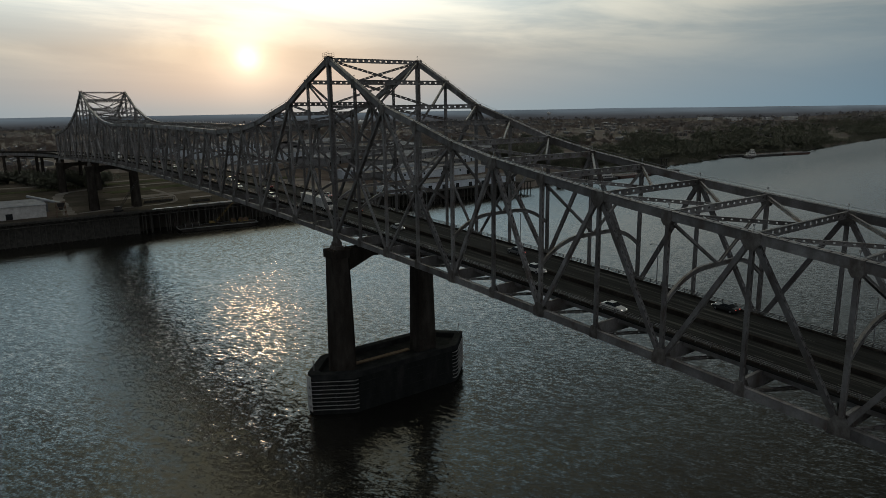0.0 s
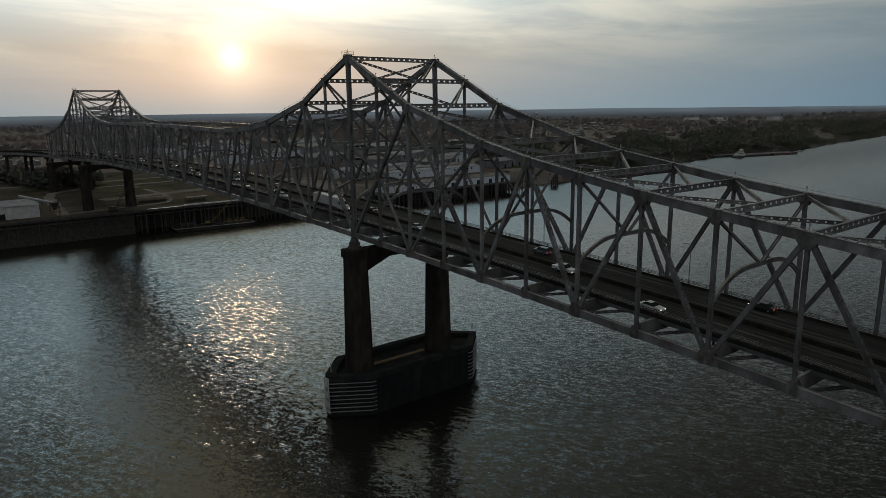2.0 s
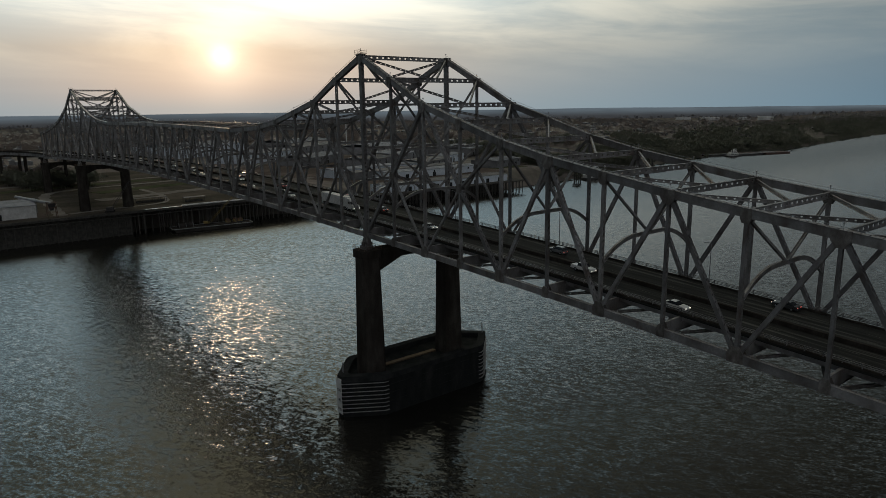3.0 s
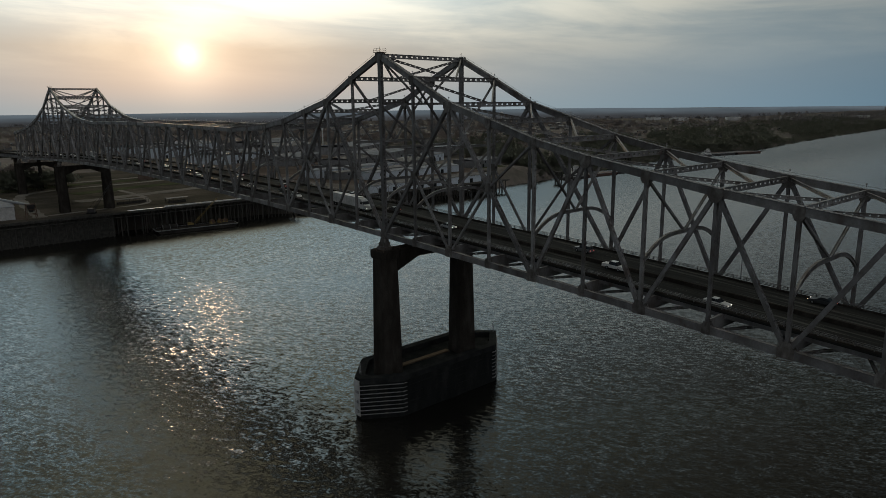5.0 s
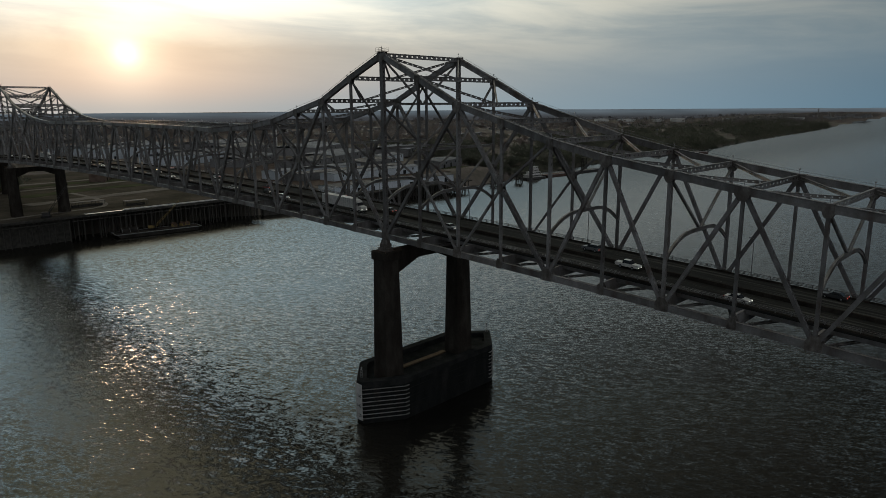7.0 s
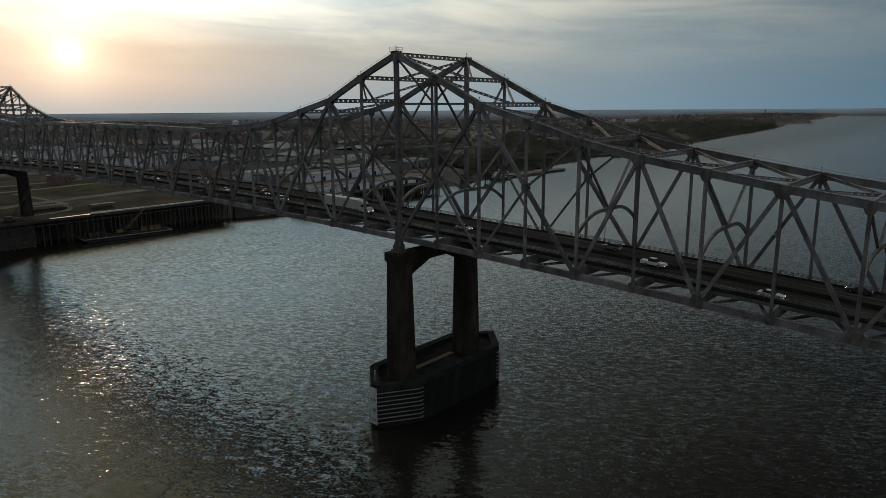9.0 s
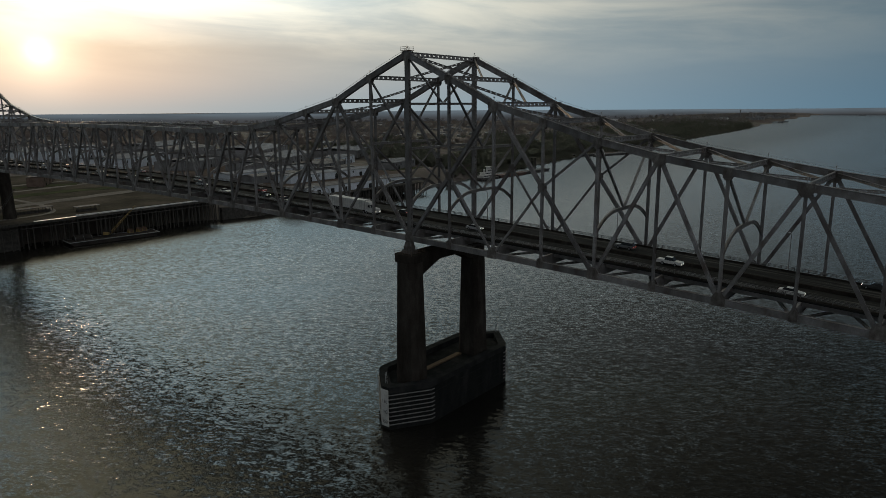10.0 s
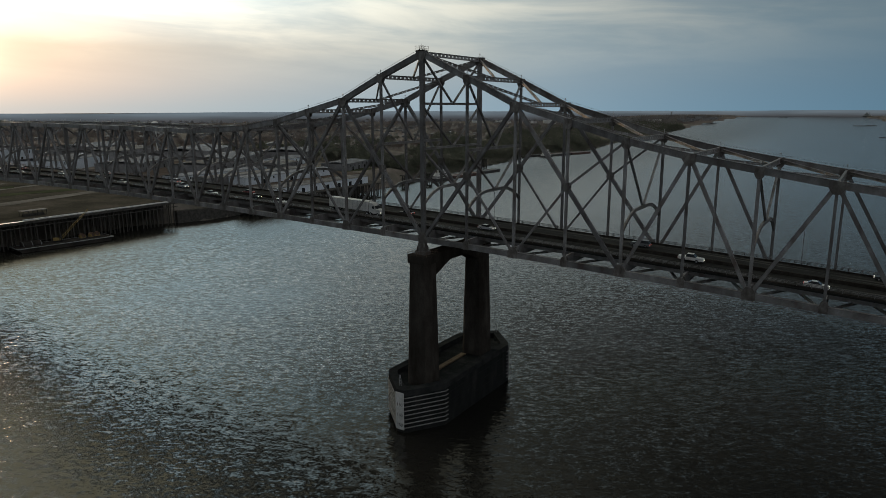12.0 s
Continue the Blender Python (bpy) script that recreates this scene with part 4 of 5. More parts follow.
def canopy(m, lean=0.18):
    """Leaf sprays share the crown's upward slope, with a soft random lean."""
    nt, ln = m.node_tree.nodes, m.node_tree.links
    b = nt["Principled BSDF"]
    geo, add, norm = nt.new("ShaderNodeNewGeometry"), nt.new("ShaderNodeVectorMath"), nt.new("ShaderNodeVectorMath")
    scaled = nt.new("ShaderNodeVectorMath")
    scaled.operation, norm.operation = "SCALE", "NORMALIZE"
    scaled.inputs[3].default_value = lean
    add.inputs[1].default_value = (0, 0, 1)
    ln.new(geo.outputs["Normal"], scaled.inputs[0])
    ln.new(scaled.outputs[0], add.inputs[0])
    ln.new(add.outputs[0], norm.inputs[0])
    ln.new(norm.outputs[0], b.inputs["Normal"])


for leafy in (LEAF, HAZED_FAR_LEAF, BROWN_LEAF):
    canopy(leafy)
WORN_PAINT = plain("worn lane paint", [(0.3, (0.06, 0.056, 0.05)), (0.7, (0.17, 0.165, 0.155))], 0.8, 0.8, 0, 0.1)
BARK = plain("dark bark", [(0.3, (0.05, 0.04, 0.03)), (0.7, (0.09, 0.075, 0.06))], 1.0, 0.9)


def lamp_material(name, colour, strength):
    m, nt, ln, b = mat(name, 0.4)
    b.inputs["Emission Color"].default_value, b.inputs["Emission Strength"].default_value = (*colour, 1), strength
    return m


HEADLIGHT = lamp_material("lit headlight", (1.0, 0.93, 0.80), 1.2)
TAIL = lamp_material("lit tail light", (1.0, 0.05, 0.02), 0.5)

footing(near_pier)
pier(-MAIN * PANEL, 0.0, GROUND, False)
for k in (LAST, FIRST):
    pier(k * PANEL, 0.0, -3.0 if k > 0 else GROUND, False)

# ---- tower tops, node posts and hand lines
for k in range(FIRST, LAST + 1):
    for y in (0.0, SPREAD):
        h = high(k, y)
        s = Shape()
        s.tube(h + Vector((0, 0, 0.6)), h + Vector((0, 0, 1.55)), 0.05, n=6)
        s.tube(h + Vector((0, 0, 1.5)), h + Vector((0, 0, 1.8)), 0.15, n=6)
        s.done("node_lamp", GALV, bridge)
        if k < LAST:
            h2 = high(k + 1, y)
            o = Vector((0, 0.5 if y > 0 else -0.5, 1.2))
            s = Shape()
            s.beam(h + o, h2 + o, 0.05, 0.05)
            s.done("hand_line", GALV, bridge)
for k in (0, -MAIN):
    for y in (0.0,):
        h = high(k, y) + Vector((0, 0, 0.75))
        s = Shape().box(h.x - 1.4, h.x + 1.4, h.y - 1.1, h.y + 1.1, h.z, h.z + 0.12)
        for dx in (-1.35, 0, 1.35):
            for dy in (-1.05, 1.05):
                s.tube((h.x + dx, h.y + dy, h.z + 0.1), (h.x + dx, h.y + dy, h.z + 1.05), 0.035, n=6)
        for z in (0.55, 1.03):
            for dy in (-1.05, 1.05):
                s.tube((h.x - 1.35, h.y + dy, h.z + z), (h.x + 1.35, h.y + dy, h.z + z), 0.04, n=6)
        s.tube((h.x, h.y, h.z), (h.x, h.y, h.z + 1.6), 0.05, n=6)
        s.done("top_platform", RUST, bridge, "small railed maintenance platform")

# ---- street lamps on the bridge
for k in range(-36, 11, 3):
    lp = thing("street_lamp", "slim grey street lamp with a curved arm beside the roadway", "street lamp", ((k + 0.5) * PANEL, ROAD_F + 0.15, foot(k + 0.5) + 1.5), "bridge lamps")
    Shape().tube((0, 0, 0), (0, 0, 8.6), 0.11, 0.07, 8).done("pole", GALV, lp)
    s = Shape()
    prev = Vector((0, 0, 8.6))
    for i in range(1, 6):
        q = Vector((0, -2.2 * i / 5, 8.6 + 0.7 * math.sin(i / 5 * math.pi / 2)))
        s.tube(prev, q, 0.05, n=6)
        prev = q
    s.done("arm", GALV, lp)
    Shape().box(-0.16, 0.16, -2.7, -1.9, 9.2, 9.36).done("lamp_head", GALV, lp)

# ---- lane marks
for i, yy in enumerate((ROAD_N + 3.4, ROAD_N + 6.4, SPREAD / 2 + 4.0, SPREAD / 2 + 7.6)):
    s = Shape()
    x = -MAIN * PANEL - 140
    while x < LAST * PANEL - 4:
        z0, z1 = foot(x / PANEL) + 1.756, foot((x + 3) / PANEL) + 1.756
        s.add([(x, yy - 0.07, z0), (x + 3, yy - 0.07, z1), (x + 3, yy + 0.07, z1), (x, yy + 0.07, z0)], [(0, 1, 2, 3)])
        x += 12.2
    tagged(s.done("lane_marking", WORN_PAINT, road), kind="stuff")

# ---- western approach viaduct
viaduct = thing("approach_viaduct", "long dark concrete approach viaduct on tall piers over the lowland", "viaduct")


BEND = 165.0


def ramp_point(d, side):
    """A point d metres beyond the truss and side metres off the axis; the viaduct turns south after a short straight."""
    straight = 16.0
    a = max(0.0, d - straight) / BEND
    x = FIRST * PANEL - min(d, straight) - BEND * math.sin(a) + side * math.sin(a)
    y = SPREAD / 2 - BEND * (1 - math.cos(a)) + side * math.cos(a)
    return Vector((x, y, foot(FIRST) - 0.004 * d))


SPAN, BAYS = 19.0, 15
for i in range(BAYS):
    d0, d1 = 1.0 + SPAN * i, 1.0 + SPAN * (i + 1) - 0.1
    for side in (-11.2, -4, 4, 11.2):
        s = Shape()
        s.beam(ramp_point(d0, side) - Vector((0, 0, 0.1)), ramp_point(d1, side) - Vector((0, 0, 0.1)), 0.5, 2.5)
        s.done("girder", STEEL, viaduct)
    s = Shape()
    c = [ramp_point(d, sd) for d in (d0, d1) for sd in (-12.4, 12.4)]
    lo, hi = Vector((0, 0, 1.25)), Vector((0, 0, 1.75))
    s.add([tuple(q + lo) for q in c] + [tuple(q + hi) for q in c], [(0, 2, 3, 1), (4, 5, 7, 6), (0, 1, 5, 4), (2, 6, 7, 3), (0, 4, 6, 2), (1, 3, 7, 5)])
    s.done("deck", ASPHALT, viaduct)
    for side in (-12.2, 12.2):
        Shape().beam(ramp_point(d0, side) + Vector((0, 0, 2.25)), ramp_point(d1, side) + Vector((0, 0, 2.25)), 0.3, 1.0).done("parapet", CONCRETE, viaduct)
    if i % 2:
        s = Shape()
        for side in (-9.0, 9.0):
            q = ramp_point(d1, side)
            s.box(q.x - 1.3, q.x + 1.3, q.y - 1.3, q.y + 1.3, GROUND - 1, q.z - 3.3)
        s.beam(ramp_point(d1, -12) - Vector((0, 0, 2.6)), ramp_point(d1, 12) - Vector((0, 0, 2.6)), 2.6, 1.5)
        s.done("support_pier", CONCRETE, viaduct)


# ================= vehicles =================
def wheel(parent, x, y, r, w=0.25):
    s = Shape().tube((x, y - w / 2, r), (x, y + w / 2, r), r, n=14)
    t = s.done("wheel", RUBBER, parent)
    Shape().tube((x, y - w / 2 - 0.01, r), (x, y + w / 2 + 0.01, r), r * 0.55, n=10).done("rim", GALV, t)


PAINTS = {}


def paint(name, c):
    if name not in PAINTS:
        PAINTS[name] = plain(name + " car paint", [(0.3, tuple(v * 0.85 for v in c)), (0.7, c)], 0.8, 0.3, 0.0, 0.05, (1, 1, 1), 0.0)
    return PAINTS[name]


def profile(parent, name, pts, half, material, taper=0.0, label=""):
    """A side outline carried across, narrower at the top."""
    n = len(pts)
    top = max(z for _, z in pts)
    low_ = min(z for _, z in pts)
    v = []
    for sgn in (-1, 1):
        v += [(x, sgn * (half - taper * (z - low_) / max(top - low_, 0.01)), z) for x, z in pts]
    f = [tuple(range(n)), tuple(range(n, 2 * n))[::-1]] + [(i, n + i, n + (i + 1) % n, (i + 1) % n) for i in range(n)]
    return Shape().add(v, f).done(name, material, parent, label)


def car(kind, colour, rgb, x, y, facing):
    p = paint(colour, rgb)
    c = thing(kind, f"{colour} {kind} driving on the bridge roadway", "car", (x, y, foot(x / PANEL) + 1.756), "traffic", 0 if facing > 0 else 180)
    slope = -0.03507 - 2 * 8.349e-5 * x
    c.rotation_euler = (0, -math.atan(slope) * (1 if facing > 0 else -1), 0 if facing > 0 else math.pi)
    if kind == "sedan":
        body = [(-2.35, 0.35), (2.35, 0.35), (2.38, 0.62), (2.2, 0.80), (1.1, 0.95), (-1.6, 0.98), (-2.3, 0.92)]
        cabin = [(0.95, 0.95), (0.25, 1.42), (-0.95, 1.44), (-1.65, 0.98)]
    elif kind == "pickup":
        body = [(-2.8, 0.5), (2.8, 0.5), (2.85, 0.85), (2.7, 1.12), (1.3, 1.2), (-2.8, 1.2)]
        cabin = [(1.2, 1.2), (0.6, 1.85), (-0.9, 1.88), (-1.05, 1.2)]
    else:
        body = [(-2.35, 0.42), (2.35, 0.42), (2.4, 0.75), (2.25, 1.0), (1.2, 1.1), (-2.3, 1.12)]
        cabin = [(1.1, 1.1), (0.45, 1.70), (-1.9, 1.72), (-2.3, 1.12)]
    profile(c, "body", body, 0.92, p, 0.08)
    cab = profile(c, "cabin", cabin, 0.84, GLASS_DARK, 0.18, "dark glazed cabin")
    z = max(q[1] for q in cabin)
    Shape().box(cabin[2][0] + 0.05, cabin[1][0] - 0.05, -0.64, 0.64, z - 0.03, z + 0.03).done("roof", p, cab)
    r = 0.33 if kind == "sedan" else 0.39
    for wx in (-1.4, 1.45):
        for wy in (-0.82, 0.82):
            wheel(c, wx, wy, r)
    for wy in (-0.66, 0.66):
        Shape().box(body[1][0] - 0.05, body[1][0] + 0.06, wy - 0.15, wy + 0.15, 0.60, 0.74).done("headlight", HEADLIGHT, c)
        Shape().box(body[0][0] - 0.03, body[0][0] + 0.08, wy - 0.15, wy + 0.15, 0.70, 0.86).done("tail_light", TAIL, c)
    return c


def semi_truck(x, y, facing):
    c = thing("semi_truck", "white articulated lorry with a long box trailer on the roadway", "truck", (x, y, foot(x / PANEL) + 1.756), "traffic")
    slope = -0.03507 - 2 * 8.349e-5 * x
    c.rotation_euler = (0, -math.atan(slope) * facing, 0 if facing > 0 else math.pi)
    t = Shape().box(-12.0, 3.4, -1.28, 1.28, 1.15, 4.05).done("trailer", WHITE, c, "long plain white box trailer")
    for i in range(15):
        Shape().box(-11.6 + i, -11.55 + i, -1.31, 1.31, 1.2, 4.0).done("trailer_rib", GALV, t)
    Shape().box(-11.5, 3.0, -0.5, 0.5, 0.85, 1.15).done("chassis", BLACK, c)
    Shape().box(-11.98, -11.9, -1.2, 1.2, 0.5, 0.7).done("bumper_bar", GALV, c)
    cab = profile(c, "cab", [(3.7, 0.7), (7.9, 0.7), (7.95, 1.25), (7.7, 1.85), (6.3, 2.1), (5.8, 3.0), (5.2, 3.6), (3.7, 3.9)], 1.22, WHITE, 0.12, "white sleeper cab")
    profile(cab, "windscreen", [(6.32, 2.12), (5.86, 3.0), (5.7, 3.0), (6.1, 2.12)], 1.14, GLASS_DARK, 0.05)
    for side in (-1, 1):
        Shape().box(4.9, 5.7, side * 1.17 - 0.03, side * 1.17 + 0.03, 2.15, 2.85).done("side_window", GLASS_DARK, cab)
        Shape().tube((3.75, side * 1.0, 0.8), (3.75, side * 1.0, 4.2), 0.08).done("exhaust", GALV, c)
        Shape().box(7.9, 7.99, side * 0.9 - 0.18, side * 0.9 + 0.18, 1.0, 1.2).done("headlight", HEADLIGHT, c)
    for wx in (-10.6, -9.3, 3.0, 4.4, 7.0):
        for wy in (-1.0, 1.0):
            wheel(c, wx, wy, 0.5, 0.5)
    return c


semi_truck(-30.0, ROAD_N + 5.2, 1)
semi_truck(-330.0, ROAD_N + 5.2, 1)
WHITEC, SILVER, BLACKC, REDC, GREYC = ("white", (0.72, 0.72, 0.70)), ("silver", (0.42, 0.43, 0.44)), ("black", (0.03, 0.03, 0.03)), ("dark red", (0.20, 0.03, 0.03)), ("grey", (0.16, 0.165, 0.17))
TRAFFIC = [("sedan", WHITEC, 92, 2.2, 1), ("pickup", WHITEC, 66, 9.2, 1), ("sedan", SILVER, 12, 9.4, 1), ("utility car", WHITEC, -62, 2.3, 1), ("sedan", BLACKC, -78, 6.0, 1), ("sedan", WHITEC, -96, 2.2, 1), ("pickup", SILVER, -120, 9.2, 1), ("sedan", WHITEC, -150, 2.2, 1), ("utility car", GREYC, -172, 6, 1), ("sedan", WHITEC, -205, 9.2, 1), ("sedan", SILVER, -232, 2.2, 1), ("utility car", WHITEC, -262, 6.0, 1), ("sedan", BLACKC, -290, 2.2, 1), ("sedan", WHITEC, -365, 2.2, 1), ("utility car", SILVER, -395, 9.2, 1), ("sedan", WHITEC, -420, 6, 1), ("sedan", WHITEC, -446, 2.2, 1), ("pickup", GREYC, -470, 6, 1), ("sedan", WHITEC, -500, 9.2, 1),
           ("sedan", BLACKC, -18, 14.2, -1), ("utility car", GREYC, 52, 17.8, -1), ("sedan", WHITEC, -52, 21.4, -1), ("sedan", REDC, -88, 14.2, -1), ("utility car", WHITEC, -135, 17.8, -1), ("sedan", SILVER, -188, 21.4, -1), ("sedan", GREYC, -250, 14.2, -1), ("sedan", BLACKC, 104, 21.4, -1)]
for kind, (cn, rgb), x, dy, facing in TRAFFIC:
    car(kind.replace(" ", "_"), cn, rgb, x, ROAD_N + min(dy, 7.7) if facing > 0 else ROAD_F - 23.66 + dy, facing)


# ================= far bank =================
def slab(name, pts, z, material, label, category, kind="structure", thick=0.35):
    s = Shape().prism(pts, z - thick, z)
    return tagged(s.done(name, material), label, category, kind=kind)


G = GROUND


def ribbon(name, line, width, z, material, label, category):
    """A flat strip of ground along a bent centre line."""
    pts = []
    fine = []
    for p, q in zip(line, line[1:]):
        fine += [between(Vector((*p, 0)), Vector((*q, 0)), t / 6) for t in range(6)]
    fine.append(Vector((*line[-1], 0)))
    for n_ in range(4):
        fine = [fine[0]] + [(u + v * 2 + w) / 4 for u, v, w in zip(fine, fine[1:], fine[2:])] + [fine[-1]]
    s = Shape()
    for i, p in enumerate(fine):
        d = (fine[min(i + 1, len(fine) - 1)] - fine[max(i - 1, 0)]).normalized()
        o = Vector((-d.y, d.x, 0)) * width * (0.5 + 0.10 * math.sin(i * 1.7))
        pts += [(*(p + o).xy, z - 0.3), (*(p - o).xy, z - 0.3), (*(p + o).xy, z), (*(p - o).xy, z)]
    f = [(0, 1, 3, 2)]
    for i in range(len(fine) - 1):
        k = 4 * i
        f += [(k + 2, k + 3, k + 7, k + 6), (k, k + 2, k + 6, k + 4), (k + 1, k + 5, k + 7, k + 3)]
    s.add(pts, f)
    return tagged(s.done(name, material), label, category, kind="structure")


slab("grass", [(-700, -330), (-360, -330), (-360, 168), (-420, 172), (-470, 176), (-600, 190), (-700, 180)], G + 0.14, DARK_GRASS, "dark winter grass round the bridge piers", "grass")
slab("yard", [(-620, 190), (-480, 215), (-376, 235), (-376, 420), (-560, 440), (-760, 420)], G + 0.05, EARTH, "bare earth industrial yard", "yard")
slab("yard", [(-362, -100), (-362, -26), (-432, -26), (-432, -100)], G + 0.19, EARTH, "bare trampled earth by the warehouses", "yard")
ribbon("road", [(-362, -18), (-384, -17), (-430, -14), (-480, -11), (-516, -3), (-536, 30), (-541, 98), (-560, 170)], 8.0, G + 0.26, GRAVEL, "curved pale gravel track by the wharf", "road")
ribbon("road", [(-366, -12), (-372, 10), (-376, 46), (-384, 60), (-430, 70), (-520, 66)], 4.0, G + 0.31, GRAVEL, "narrow gravel track round the grass plot", "road")
ribbon("road", [(-432, 20), (-440, 60), (-446, 88), (-464, 165), (-470, 230)], 15.0, G + 0.24, GRAVEL, "broad pale gravel lane on the lowland", "road")
ribbon("road", [(-640, -200), (-600, -60), (-590, 60), (-600, 160)], 9.0, G + 0.24, GRAVEL, "pale gravel lane behind the levee", "road")
ribbon("grass", [(-486, 30), (-502, 80), (-508, 117), (-494, 174), (-500, 215)], 18.0, G + 0.34, GRASS, "green grass strip along the levee", "grass")
ribbon("grass", [(-560, -180), (-548, -40), (-566, 40), (-572, 120), (-560, 150)], 16.0, G + 0.33, GRASS, "green grass strip beside the gravel lane", "grass")
slab("grass", [(-470, 428), (-400, 424), (-396, 474), (-480, 476)], G + 0.2, GRASS, "green grass on the river bank", "grass")

# wharf on piles
wharf = thing("wharf", "long concrete wharf on dark timber piles at the water", "wharf")
Shape().box(-382, -346, -260, 168, G - 0.6, G + 0.10).done("wharf_deck", DECKING, wharf, "pale worn concrete deck")
Shape().box(-346, -345.2, -260, 168, G - 0.9, G + 0.75).done("fascia", DARK_TIMBER, wharf)
Shape().box(-352, -350.5, -260, 24, -5, G - 0.4).done("curtain_wall", DARK_TIMBER, wharf, "dark timber wall below the deck")
s = Shape()
for (x0, y0), (x1, y1) in zip(((-347.5, 168), (-344, 182), (-340.5, 200), (-341, 222)), ((-344, 182), (-340.5, 200), (-341, 222), (-352, 246))):
    s.prism([(x0 - 5, y0), (x0, y0), (x1, y1), (x1 - 5, y1)], -5, 9.5)
s.done("bulkhead", DARK_TIMBER, wharf, "dark timber bulkhead along the bank")
Shape().box(-346.2, -345.6, -260, 168, 13.2, 13.8).done("waler", DARK_TIMBER, wharf)
pile = Shape().tube((0, 0, -6), (0, 0, G - 0.4), 0.42, 0.36, 7)
first = pile.done("support_post", DARK_TIMBER, wharf)
first.location = (-346.6, -100, 0)
rng = random.Random(4)
for row, xx in enumerate((-346.6, -352.5, -359.0)):
    y = -96.0
    while y < 167:
        if row or not 36 < y < 41:
            ob = new("support_post", first.data)
            ob.parent = wharf
            ob.location = (xx + rng.uniform(-0.3, 0.3), y, 0)
        y += rng.choice((3.0, 3.6, 5.2)) if row == 0 else rng.choice((5.0, 6.6))
slab("walkway", [(-353, 34), (-347, 34), (-346.2, 166), (-351, 166)], G + 0.22, GALV, "pale concrete strip along the wharf edge", "walkway", thick=0.08)
pipe = thing("pipeline", "pale pipe lying along the wharf deck", "pipe", (-352, 0, G + 0.10))
Shape().tube((0, 60, 0.5), (1.5, 165, 0.5), 0.45, n=10).done("pipe", WHITE, pipe)
for y in range(64, 165, 10):
    Shape().box(-0.7, 2.2, y - 0.2, y + 0.2, 0, 0.3).done("pipe_support", DARK_TIMBER, pipe)


def house(name, label, category, x, y, w, d, h, turn, wall, roof, doors=2, windows=0, pitch=0.14, z=None, group=""):
    """A building: w along its own x, d along its own y, with a low gable along y."""
    b = thing(name, label, category, (x, y, G if z is None else z), group, turn)
    Shape().box(-w / 2, w / 2, -d / 2, d / 2, -0.5, h).done("wall", wall, b)
    e = 0.5
    r = w / 2 * pitch
    v = [(-w / 2 - e, -d / 2 - e, h), (w / 2 + e, -d / 2 - e, h), (0, -d / 2 - e, h + r), (-w / 2 - e, d / 2 + e, h), (w / 2 + e, d / 2 + e, h), (0, d / 2 + e, h + r)]
    v += [(a, c, q + 0.3) for a, c, q in v]
    f = [(0, 2, 5, 3), (2, 1, 4, 5), (6, 9, 11, 8), (8, 11, 10, 7), (0, 6, 8, 2), (2, 8, 7, 1), (3, 5, 11, 9), (5, 4, 10, 11), (0, 3, 9, 6), (1, 7, 10, 4)]
    rf = Shape().add(v, f).done("roof", roof, b)
    for i in range(int(d / 9)):
        yy = -d / 2 + 4.5 + 9 * i
        s = Shape()
        for sg in (-1, 1):
            s.beam((sg * (w / 2 + e), yy, h + 0.33), (0, yy, h + r + 0.33), 0.16, 0.10)
        s.done("seam", roof, rf)
    for side in (-1, 1):
        for i in range(doors):
            yy = -d / 2 + (i + 0.7) * d / (doors + 0.4)
            Shape().box(side * w / 2 - 0.08, side * w / 2 + 0.08, yy - 2, yy + 2, 0, min(4.2, h * 0.6)).done("door", GLASS_DARK, b)
        for i in range(windows):
            yy = -d / 2 + (i + 0.5) * d / windows
            Shape().box(side * w / 2 - 0.06, side * w / 2 + 0.06, yy - 0.9, yy + 0.9, h * 0.55, h * 0.85).done("window", GLASS_DARK, b)
    return b


# beside the wharf
house("warehouse", "white metal warehouse with a grey roof on the wharf", "warehouse", -376, -54, 22, 44, 8.5, 0, WHITE, ROOF_PALE, 1, 0, 0.12)
house("warehouse", "low white metal warehouse behind the wharf", "warehouse", -400, -48, 20, 40, 8.0, 0, WALL_GREY, ROOF_PALE, 1, 0, 0.12)
for x, y, l in ((-392, 49, 24), (-372, 76, 16)):
    sh = thing("open_shelter", "long low open shelter with a pale flat roof", "shelter", (x, y, G + 0.14))
    Shape().box(-3.2, 3.2, -l / 2, l / 2, 3.4, 3.7).done("roof", ROOF_GREY, sh)
    for yy in np.linspace(-l / 2 + 0.6, l / 2 - 0.6, 6):
        for xx in (-2.8, 2.8):
            Shape().box(xx - 0.12, xx + 0.12, yy - 0.12, yy + 0.12, 0, 3.4).done("post", DARK_TIMBER, sh)
    Shape().box(-1.5, 1.5, -l / 2 + 1.5, l / 2 - 1.5, 0, 1.4).done("stacked_goods", DARK_TIMBER, sh)
hopper = thing("loading_hopper", "dark steel loading hopper with chutes on the wharf", "hopper", (-357, -24, G + 0.10))
s = Shape()
for a in (-3, 3):
    for b in (-3, 3):
        s.beam((a, b, 0), (a * 0.8, b * 0.8, 10.5), 0.4, 0.4, (1, 0, 0))
for z in (3.5, 7.0, 10.3):
    for sg in (-1, 1):
        s.beam((-3, sg * 2.8, z), (3, sg * 2.8, z), 0.3, 0.3)
        s.beam((sg * 2.8, -3, z), (sg * 2.8, 3, z), 0.3, 0.3)
s.done("frame", RUST, hopper)
Shape().prism([(-1, -1), (1, -1), (1, 1), (-1, 1)], 5.0, 10.0, [(-2.6, -2.6), (2.6, -2.6), (2.6, 2.6), (-2.6, 2.6)]).done("bin", DARK_HULL, hopper)
